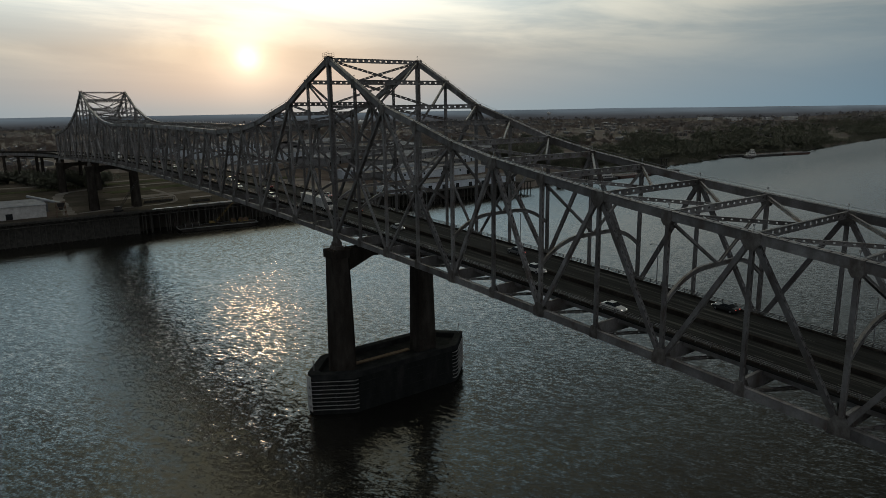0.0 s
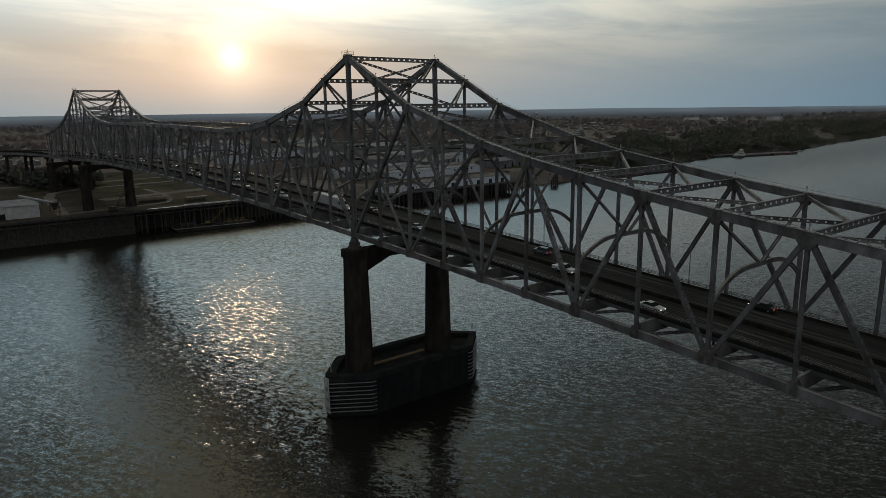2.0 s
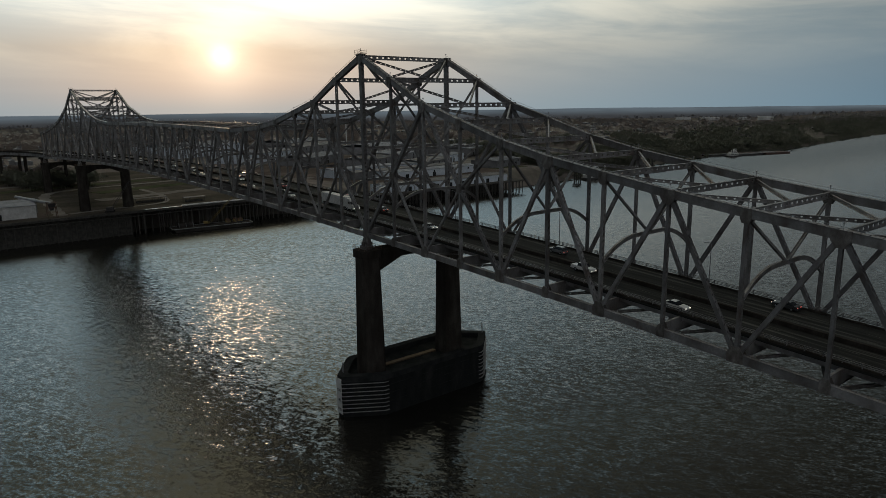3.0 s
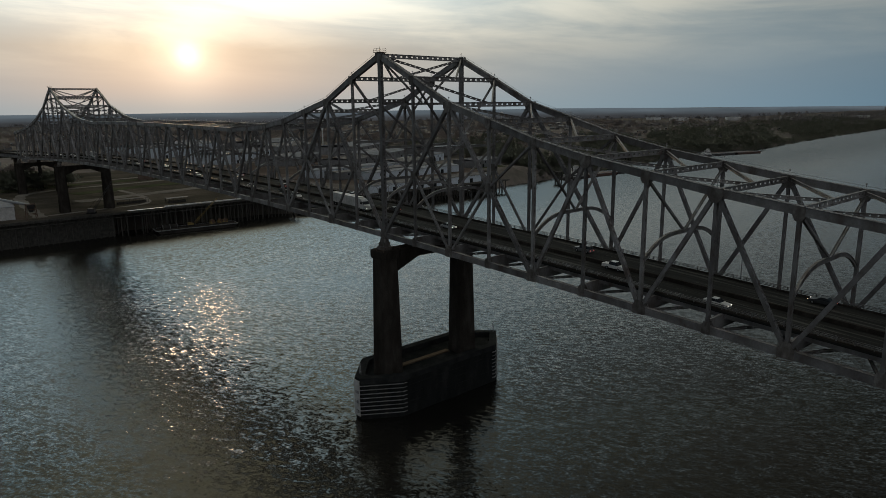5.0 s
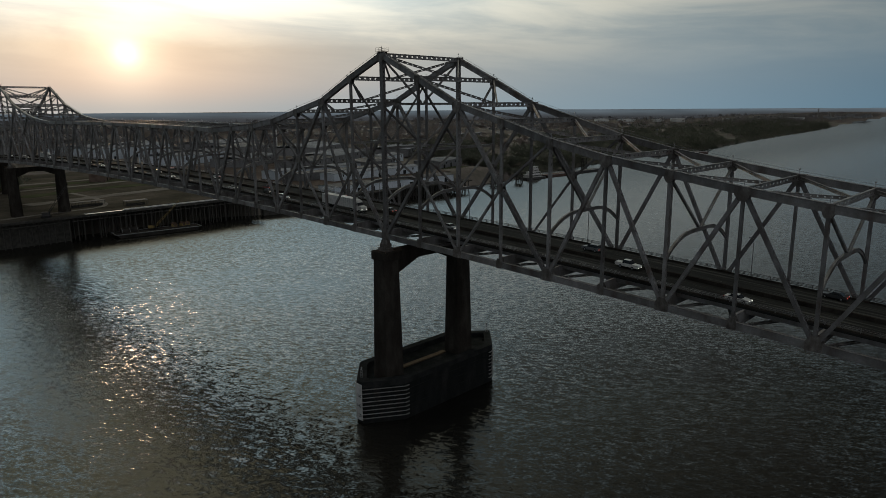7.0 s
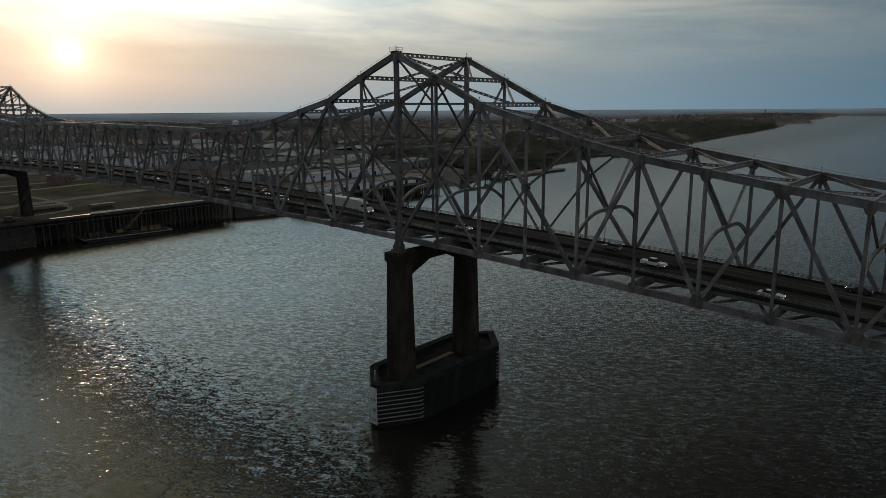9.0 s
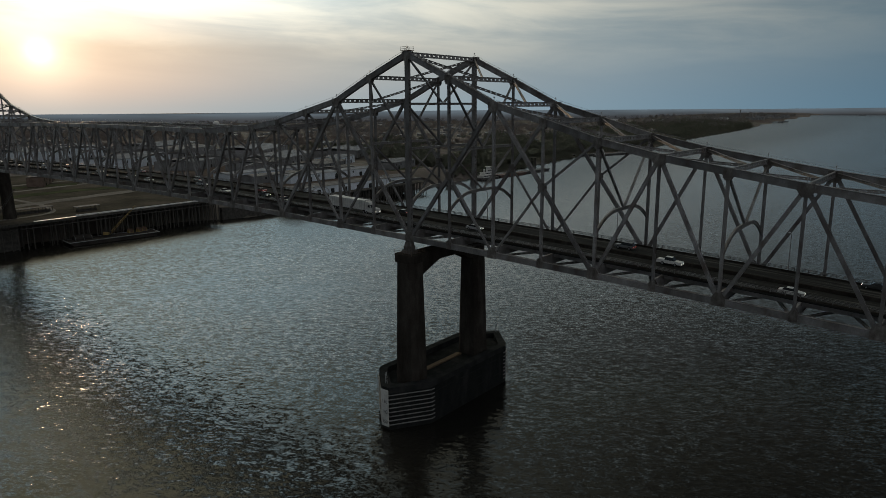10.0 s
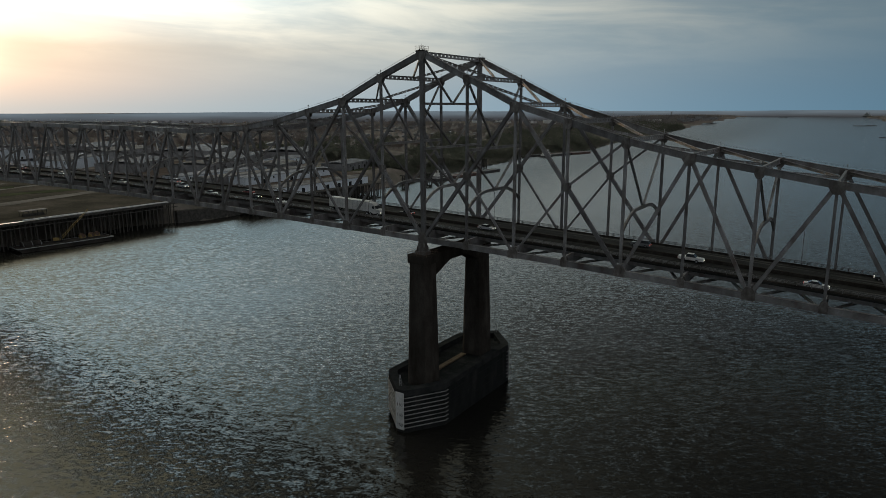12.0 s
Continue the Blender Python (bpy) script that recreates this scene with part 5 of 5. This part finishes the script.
Shape().tube((-2, 0, 9.5), (-34, -16, 12.5), 0.9, n=10).done("conveyor_tube", GALV, hopper)

crane_b = thing("lattice_crane", "dark lattice boom crane standing on the wharf", "crane", (-357, 12, G + 0.10), turn=62)
Shape().box(-2.2, 2.2, -1.8, 1.8, 1.0, 3.6).done("cab", DARK_HULL, crane_b)
Shape().box(-2.8, 2.8, -2.2, 2.2, 0, 1.0).done("crawler", RUBBER, crane_b)


def lattice(parent, p, q, w, material, bays=14):
    p, q = Vector(p), Vector(q)
    u = (q - p).normalized()
    a = u.cross(Vector((0, 0, 1))).normalized()
    b = a.cross(u)
    s = Shape()
    cs = [(a * i + b * j) * w / 2 for i, j in ((-1, -1), (1, -1), (1, 1), (-1, 1))]
    for c in cs:
        s.beam(p + c, q + c * 0.5, 0.16, 0.16)
    for i in range(bays):
        t0, t1 = i / bays, (i + 1) / bays
        for j in range(4):
            c, d = cs[j], cs[(j + 1) % 4]
            s.beam(between(p, q, t0) + c * (1 - t0 / 2), between(p, q, t1) + d * (1 - t1 / 2), 0.09, 0.09)
    return s.done("boom", material, parent)


lattice(crane_b, (1.5, 0, 2.6), (15, 0, 22), 1.3, DARK_HULL)
Shape().beam((-1.5, 0, 3.6), (15, 0, 22), 0.1, 0.1).done("stay_cable", BLACK, crane_b)


def barge(label, x, y, length, beam_, turn, hull, depth=2.6):
    b = thing("barge", label, "barge", (x, y, 0), turn=turn)
    n = length / 2
    prof = [(-n, depth), (-n + 3.5, -0.8), (n - 3.5, -0.8), (n, depth)]
    v = [(sg * beam_ / 2, yy, z) for sg in (-1, 1) for yy, z in prof]
    Shape().add(v, [(0, 1, 2, 3), (7, 6, 5, 4), (0, 3, 7, 4), (0, 4, 5, 1), (1, 5, 6, 2), (2, 6, 7, 3)]).done("hull", hull, b)
    s = Shape()
    for sg in (-1, 1):
        s.box(sg * beam_ / 2 - 0.15, sg * beam_ / 2 + 0.15, -n + 0.2, n - 0.2, depth - 0.3, depth + 0.12)
        s.box(-beam_ / 2, beam_ / 2, sg * (n - 0.2) - 0.15, sg * (n - 0.2) + 0.15, depth - 0.3, depth + 0.12)
    s.done("rub_rail", GALV, b)
    return b


work = barge("dark flat work barge moored at the wharf", -337, 76, 58, 14, -7, BARGE_STEEL)
cover = thing("hooped_cover", "grey half-round cover lying on the barge deck", "cover", (-341, 58, 2.62), turn=-7)
s, n = Shape(), 14
v = [(math.cos(math.pi * i / n) * 3.2, yy, math.sin(math.pi * i / n) * 2.8) for yy in (-5.5, 5.5) for i in range(n + 1)]
s.add(v, [(i, i + 1, n + 2 + i, n + 1 + i) for i in range(n)] + [tuple(range(n + 1))[::-1], tuple(range(n + 1, 2 * n + 2))]).done("shell", BARGE_STEEL, cover)
for yy in (-5, 0, 5):
    s = Shape()
    for i in range(n):
        a, b = (Vector((math.cos(math.pi * t / n) * 3.28, yy, math.sin(math.pi * t / n) * 2.88)) for t in (i, i + 1))
        s.beam(a, b, 0.25, 0.12, (0, 1, 0))
    s.done("rib", GALV, cover)
yc = thing("crawler_crane", "faded yellow crawler crane with a lattice boom on the barge", "crane", (-338, 73, 2.62), turn=66)
for sg in (-1, 1):
    Shape().box(-2.4, 2.4, sg * 1.5 - 0.4, sg * 1.5 + 0.4, 0, 0.95).done("track", RUBBER, yc)
Shape().box(-2.6, 1.8, -1.5, 1.5, 1.1, 2.7).done("house", YELLOW, yc)
Shape().box(0.8, 2.3, -1.5, -0.4, 1.1, 3.3).done("cab", GLASS_DARK, yc)
lattice(yc, (1.6, 0, 1.7), (19, 0, 19.5), 1.2, YELLOW)
Shape().beam((-2.2, 0, 2.7), (19, 0, 19.5), 0.08, 0.08).done("stay_cable", BLACK, yc)
for dx, dy, label in ((0.5, 88, "orange drilling machine"), (1.0, 94, "yellow winch"), (0.5, 98, "yellow generator")):
    mch = thing("deck_machine", f"faded {label} standing on the barge deck", "machine", (-337 + dx, dy, 2.62), turn=rng.uniform(-20, 20))
    Shape().box(-1.4, 1.4, -1.6, 1.6, 0.3, 2.2).done("housing", YELLOW, mch)
    Shape().tube((-1.5, 0, 1.9), (1.5, 0, 1.9), 1.3, n=14).done("drum", RUST, mch)
    Shape().box(-1.6, 1.6, -2.0, 2.0, 0, 0.35).done("skid", DARK_HULL, mch)

# industrial sheds behind the bank
SHEDS = [(-930, 262, 90, 150, 16, 28, WALL_BLUE, ROOF_PALE), (-735, 285, 60, 110, 12, 32, WALL_BLUE, ROOF_PALE), (-640, 320, 50, 90, 10, 35, WALL_GREY, ROOF_PALE), (-560, 360, 46, 80, 9, 30, WALL_GREY, ROOF_GREY), (-610, 430, 60, 120, 10, 33, WALL_GREY, ROOF_PALE), (-480, 385, 40, 70, 9, 25, WALL_GREY, ROOF_GREY), (-770, 500, 80, 130, 11, 36, WALL_GREY, ROOF_PALE), (-640, 570, 70, 110, 10, 34, WALL_GREY, ROOF_PALE), (-850, 420, 70, 120, 12, 30, WALL_GREY, ROOF_GREY), (-430, 455, 34, 60, 8, 18, WALL_GREY, ROOF_PALE), (-590, 130, 14, 60, 9, 60, WALL_BROWN, ROOF_GREY), (-1010, 480, 80, 140, 11, 30, WALL_GREY, ROOF_PALE), (-402, 330, 22, 120, 7, 2, WALL_BLUE, ROOF_PALE), (-430, 318, 20, 140, 7, 4, WALL_GREY, ROOF_GREY), (-462, 300, 24, 120, 8, 6, WALL_BLUE, ROOF_PALE), (-530, 455, 30, 60, 9, 24, WALL_BLUE, ROOF_PALE)]
for x, y, w, d, h, turn, wl_, rf_ in SHEDS:
    tone = "pale blue" if wl_ is WALL_BLUE else "brown brick" if wl_ is WALL_BROWN else "dirty grey"
    roof_t = "pale" if rf_ is ROOF_PALE else "dark grey"
    house("industrial_shed", f"{tone} industrial shed with a {roof_t} roof on the lowland", "shed", x, y, w, d, h, turn, wl_, rf_, 3, 5, 0.10, group="industrial sheds")

# timber dock with its long white building
dock = thing("timber_dock", "dark timber dock on many piles along the bank", "dock")
Shape().box(-368, -326, 222, 400, 11.0, 12.0).done("dock_deck", DARK_TIMBER, dock)
dp = Shape().tube((0, 0, -5), (0, 0, 11), 0.45, 0.4, 7).done("support_post", DARK_TIMBER, dock)
dp.location = (-327, 224, 0)
for xx in (-327, -335, -345):
    y = 227.0
    while y < 399:
        ob = new("support_post", dp.data)
        ob.parent = dock
        ob.location = (xx + rng.uniform(-0.4, 0.4), y, 0)
        y += rng.choice((3.0, 3.8, 4.6))
house("dock_building", "long white dock building with dark doors above the river", "warehouse", -347, 306, 24, 150, 6.5, 0, WALL_BLUE, ROOF_GREY, 9, 0, 0.10, z=12.0)
for sgn, y0 in ((1, 226), (1, 250)):
    ar = thing("arched_frame", "grey curved steel loading frame on the dock", "loading frame", (-330, y0, 12.0))
    for xx in (-6, 0, 6):
        s, prev = Shape(), None
        for i in range(11):
            a = math.pi * i / 10
            q = Vector((xx, -math.cos(a) * 10, math.sin(a) * 5 + 3))
            if prev:
                s.beam(prev, q, 0.5, 0.6, (1, 0, 0))
            prev = q
        for yy in (-10, 10):
            s.box(xx - 0.3, xx + 0.3, yy - 0.3, yy + 0.3, 0, 3.2)
        s.done("arch_rib", GALV, ar)


def dolphin(x, y, h):
    d = thing("mooring_dolphin", "dark timber mooring dolphin standing in the river", "mooring", (x, y, 0), "mooring dolphins")
    for i in range(10):
        a = 2 * math.pi * i / 10
        Shape().tube((math.cos(a) * 4.2, math.sin(a) * 4.2, -5), (math.cos(a) * 3.2, math.sin(a) * 3.2, h), 0.4, n=6).done("support_post", DARK_TIMBER, d)
    s = Shape()
    for z in (h * 0.35, h * 0.7):
        s.box(-4.0, 4.0, -4.0, 4.0, z, z + 0.5)
    s.box(-4.4, 4.4, -4.4, 4.4, h, h + 0.8)
    s.done("cap", DARK_TIMBER, d)


dolphin(-345, 458, 12)
dolphin(-338, 494, 12)
dolphin(-378, 692, 15)


def towboat(x, y, turn, size=1.0):
    b = thing("towboat", "white river towboat with stacked decks moored by barges", "boat", (x, y, 0), turn=turn)
    k = size
    Shape().prism([(-5 * k, -16 * k), (5 * k, -16 * k), (5 * k, 14 * k), (3.5 * k, 17 * k), (-3.5 * k, 17 * k), (-5 * k, 14 * k)], -1, 2.2 * k).done("hull", DARK_HULL, b)
    z = 2.2 * k
    for i, (w, l, h) in enumerate(((4.2, 12, 2.8), (3.6, 9, 2.7), (2.8, 5, 2.6), (2.2, 2.6, 2.6))):
        d = Shape().box(-w * k, w * k, (-l + i) * k, (l * 0.7 + i) * k, z, z + h * k).done("deck_house", WHITE, b)
        for sg in (-1, 1):
            Shape().box(sg * w * k - 0.06, sg * w * k + 0.06, (-l + i + 1) * k, (l * 0.7 + i - 1) * k, z + h * k * 0.45, z + h * k * 0.75).done("window_band", GLASS_DARK, d)
        Shape().box((-w - 0.5) * k, (w + 0.5) * k, (-l + i - 0.5) * k, (l * 0.7 + i + 0.5) * k, z + h * k, z + h * k + 0.2).done("deck_edge", WHITE, d)
        z += h * k + 0.2
    for sg in (-1, 1):
        Shape().tube((sg * 2.2 * k, -5 * k, 7 * k), (sg * 2.2 * k, -5 * k, 13.5 * k), 0.5 * k).done("funnel", BLACK, b)
    Shape().tube((0, 1.5 * k, z), (0, 1.5 * k, z + 4 * k), 0.1).done("mast", GALV, b)
    return b


towboat(-352, 540, -4, 1.1)
for i, (dx, dy) in enumerate(((-2, 592), (-14, 592), (-2, 652))):
    barge("long dark river barge moored along the bank", -350 + dx, dy, 58, 11, -3, DARK_HULL if i else RED_HULL, 3.0)
towboat(-408, 968, -15, 0.9)
for dx, dy, hl in ((0, 1010, DARK_HULL), (-13, 1010, RED_HULL), (16, 1072, RED_HULL), (3, 1072, DARK_HULL), (-30, 960, DARK_HULL)):
    barge("long loaded river barge moored in a fleet", -404 + dx, dy, 60, 11.5, -15, hl, 3.2)
for x, y, tn in ((-25, 3460, 84), (20, 3520, 80), (96, 2116, 86), (-674, 6080, 70)):
    q = far((x, y, 0.0))
    barge("dark barge moored off the far shore", q[0], q[1], 36, 9, tn, WALL_GREY, 1.5).location.z = q[2]
sp = far((-107, 6850, 0.0))
tb = towboat(sp[0], sp[1], 75, 1.5)
tb.location.z = sp[2]

# storage tanks, water tower and works on the plain
for x, y, r, h in ((-1533, 2640, 45, 15), (-1385, 2600, 55, 16), (-1288, 2700, 36, 13), (-1205, 2720, 42, 18), (-1075, 2950, 40, 14), (-1010, 3050, 40, 14), (-900, 3300, 46, 14)):
    q = far((x, y, G))
    k = np.linalg.norm(q[:2] - EYE[:2]) / math.hypot(x - EYE[0], y - EYE[1])
    t = thing("storage_tank", "wide white oil storage tank on the plain", "storage tank", q, "storage tanks")
    k *= 0.72
    Shape().tube((0, 0, -1), (0, 0, h * k), r * k, n=28).done("shell", WHITE, t)
    Shape().tube((0, 0, h * k), (0, 0, (h + 2.5) * k), r * k, 1.0, n=28).done("roof", ROOF_PALE, t)


def water_tower(at, stem, wide, tall):
    wt = thing("water_tower", "pale round water tower on a stem", "water tower", at, "water towers")
    Shape().tube((0, 0, -0.5), (0, 0, stem), wide * 0.18, n=10).done("stem", WHITE, wt)
    s = Shape()
    for i in range(8):
        a0, a1 = -math.pi / 2 + math.pi * i / 8, -math.pi / 2 + math.pi * (i + 1) / 8
        s.tube((0, 0, stem + tall * (0.7 + math.sin(a0))), (0, 0, stem + tall * (0.7 + math.sin(a1))), max(0.1, wide * math.cos(a0)), max(0.1, wide * math.cos(a1)), 16)
    s.done("bowl", WHITE, wt)


water_tower(far((-2362, 2521, G)), 22, 9, 6)
water_tower((-954, 562, G), 42, 6, 4.4)
works = Shape()
for i in range(60):
    x, y = rng.uniform(-1250, -750), rng.uniform(3300, 4200)
    q = far((x, y, G))
    h = rng.choice((6, 8, 10, 14, 22, 30)) * 0.75
    if h > 12:
        works.tube(q, q + np.array((0, 0, h)), 1.3, 0.9, 6)
    else:
        w = rng.uniform(5, 16)
        works.box(q[0] - w, q[0] + w, q[1] - 5, q[1] + 5, q[2] - 1, q[2] + h)
tagged(works.done("distant_works", WALL_GREY), "distant refinery of low blocks and thin stacks", "refinery", kind="stuff")
q = far((-1270, 4950, G))
Shape().tube((0, 0, 0), (0, 0, 24), 3.2, 2.6, 8).done("shaft", WALL_GREY, thing("distant_tower", "slim dark tower on the horizon", "tower", q))

# far small houses and roofs among the trees
town = Shape()
for i in range(420):
    z_ = rng.random()
    if z_ < 0.45:
        x, y = rng.uniform(-1500, -700), rng.uniform(-560, 160)
    elif z_ < 0.8:
        x, y = rng.uniform(-2100, -560), rng.uniform(700, 2100)
    else:
        x, y = rng.uniform(-2600, -1000), rng.uniform(100, 1200)
    q = far((x, y, float(ground_height(np.array(x), np.array(y)))))
    w, d, h = rng.uniform(5, 14), rng.uniform(6, 22), rng.uniform(3, 6)
    town.box(q[0] - w, q[0] + w, q[1] - d / 2, q[1] + d / 2, q[2] - 1, q[2] + h)
    town.add([(q[0] - w - 0.4, q[1] - d / 2 - 0.4, q[2] + h), (q[0] + w + 0.4, q[1] - d / 2 - 0.4, q[2] + h), (q[0] + w + 0.4, q[1] + d / 2 + 0.4, q[2] + h), (q[0] - w - 0.4, q[1] + d / 2 + 0.4, q[2] + h), (q[0] - w, q[1], q[2] + h + 2.2), (q[0] + w, q[1], q[2] + h + 2.2)], [(0, 1, 5, 4), (3, 4, 5, 2), (0, 4, 3), (1, 2, 5)])
tagged(town.done("distant_houses", WALL_GREY), "scattered pale houses and sheds among the trees", "houses", kind="stuff")


# ================= trees =================
def woods(name, places, label, seed, leaf=LEAF):
    """Many trees as clumps of small leaf faces round forked trunks, in one mesh."""
    r = np.random.default_rng(seed)
    vs, fs, count = [], [], 0
    for x, y, h in places:
        q = far((x, y, float(ground_height(np.array(x), np.array(y)))))
        d = math.hypot(q[0] - EYE[0], q[1] - EYE[1])
        h = h * d / math.hypot(x - EYE[0], y - EYE[1])
        n = 150 if d < 900 else 100 if d < 1500 else 44
        rad = h * r.uniform(0.40, 0.60)
        t = h * 0.02 + 0.12
        limbs = [(Vector((0, 0, -1.0)), Vector((0, 0, h * 0.45)), t)]
        lobes = r.normal(0, 1, (6, 3)) * (rad * 0.5, rad * 0.5, h * 0.12) + (0, 0, h * 0.62)
        for l in lobes[:3]:
            limbs.append((Vector((0, 0, h * 0.33)), Vector(l), t * 0.5))
        for p, e, w in limbs:
            for o, ww in ((p, w), (e, w * 0.4)):
                vs.append(np.array([(o.x + ww, o.y, o.z), (o.x - ww * 0.5, o.y + ww * 0.87, o.z), (o.x - ww * 0.5, o.y - ww * 0.87, o.z)]) + q)
            fs += [(count + i, count + (i + 1) % 3, count + 3 + (i + 1) % 3, count + 3 + i) for i in range(3)]
            count += 6
        c = lobes[r.integers(0, 6, n)] + r.normal(0, 1, (n, 3)) * (rad * 0.27, rad * 0.27, h * 0.115)
        size = (h * r.uniform(0.05, 0.12, n))[:, None]
        a, b = r.normal(0, 1, (n, 3)), r.normal(0, 1, (n, 3))
        a /= np.linalg.norm(a, axis=1)[:, None]
        b -= a * (a * b).sum(1)[:, None]
        b /= np.linalg.norm(b, axis=1)[:, None]
        o = q + c
        vs.append(np.stack([o + a * size, o + b * size, o - a * size, o - b * size * 0.7], 1).reshape(-1, 3))
        fs += [(count + 4 * i, count + 4 * i + 1, count + 4 * i + 2, count + 4 * i + 3) for i in range(n)]
        count += 4 * n
    me = bpy.data.meshes.new(name)
    me.from_pydata(np.concatenate(vs), [], fs)
    me.materials.append(leaf)
    return tagged(new(name, me), label, "trees", kind="stuff")


rng2 = random.Random(9)
bank_trees, town_trees, far_trees = [], [], []
for i in range(3400):
    y = 560 + 2300 * rng2.random() ** 1.25
    l = float(bank(LEFT_BANK, y))
    off = 28 + abs(rng2.gauss(0, 1)) * 140
    if noise.noise(Vector(((l - off) * 0.009, y * 0.009, 3.0))) > -0.10:
        bank_trees.append((l - off, y, rng2.uniform(10, 20)))
for i in range(1700):
    y = 500 + 2300 * rng2.random() ** 1.2
    bank_trees.append((float(bank(LEFT_BANK, y)) - rng2.uniform(9, 40), y, rng2.uniform(3, 8)))
for i in range(2600):
    y = rng2.uniform(520, 2300)
    x = float(bank(LEFT_BANK, y)) - rng2.uniform(200, 1900)
    if noise.noise(Vector((x * 0.006, y * 0.006, 7.0))) > 0.0:
        town_trees.append((x, y, rng2.uniform(9, 16)))
for i in range(3400):
    x, y = rng2.uniform(-2100, -700), rng2.uniform(-600, 900)
    if noise.noise(Vector((x * 0.006, y * 0.006, 7.0))) > -0.12 and not (-1080 < x < -420 and 190 < y < 640):
        town_trees.append((x, y, rng2.uniform(8, 14)))
for i in range(4600):
    d, a = rng2.uniform(1600, 5200), radians(rng2.uniform(86, 186))
    x, y = EYE[0] + d * math.cos(a), EYE[1] + d * math.sin(a)
    if x < bank(LEFT_BANK, y) - 80 and noise.noise(Vector((x * 0.0025, y * 0.0025, 1.0))) > -0.05:
        far_trees.append((x, y, rng2.uniform(12, 20)))
for i in range(600):
    y = rng2.uniform(2300, 5400)
    far_trees.append((float(bank(LEFT_BANK, y)) - rng2.uniform(60, 420), y, rng2.uniform(12, 20)))
    y = rng2.uniform(2600, 6400)
    if i % 2:
        far_trees.append((float(bank(RIGHT_BANK, y)) + rng2.uniform(20, 420), y, rng2.uniform(7, 13)))
brush = []
for i in range(230):
    q = ramp_point(rng2.uniform(14, 270), rng2.uniform(-30, 34))
    brush.append((q.x, q.y, rng2.uniform(8, 15)))
woods("viaduct_trees", brush, "dark evergreen brush under the approach viaduct", 4)
woods("bank_woods", bank_trees, "dark leafless and olive trees along the river bank", 1)
woods("lowland_trees", town_trees, "scattered dark trees among houses on the lowland", 2, BROWN_LEAF)
woods("far_woods", far_trees, "distant leafless woods, colour paled for haze, reaching to the horizon", 3, HAZED_FAR_LEAF)
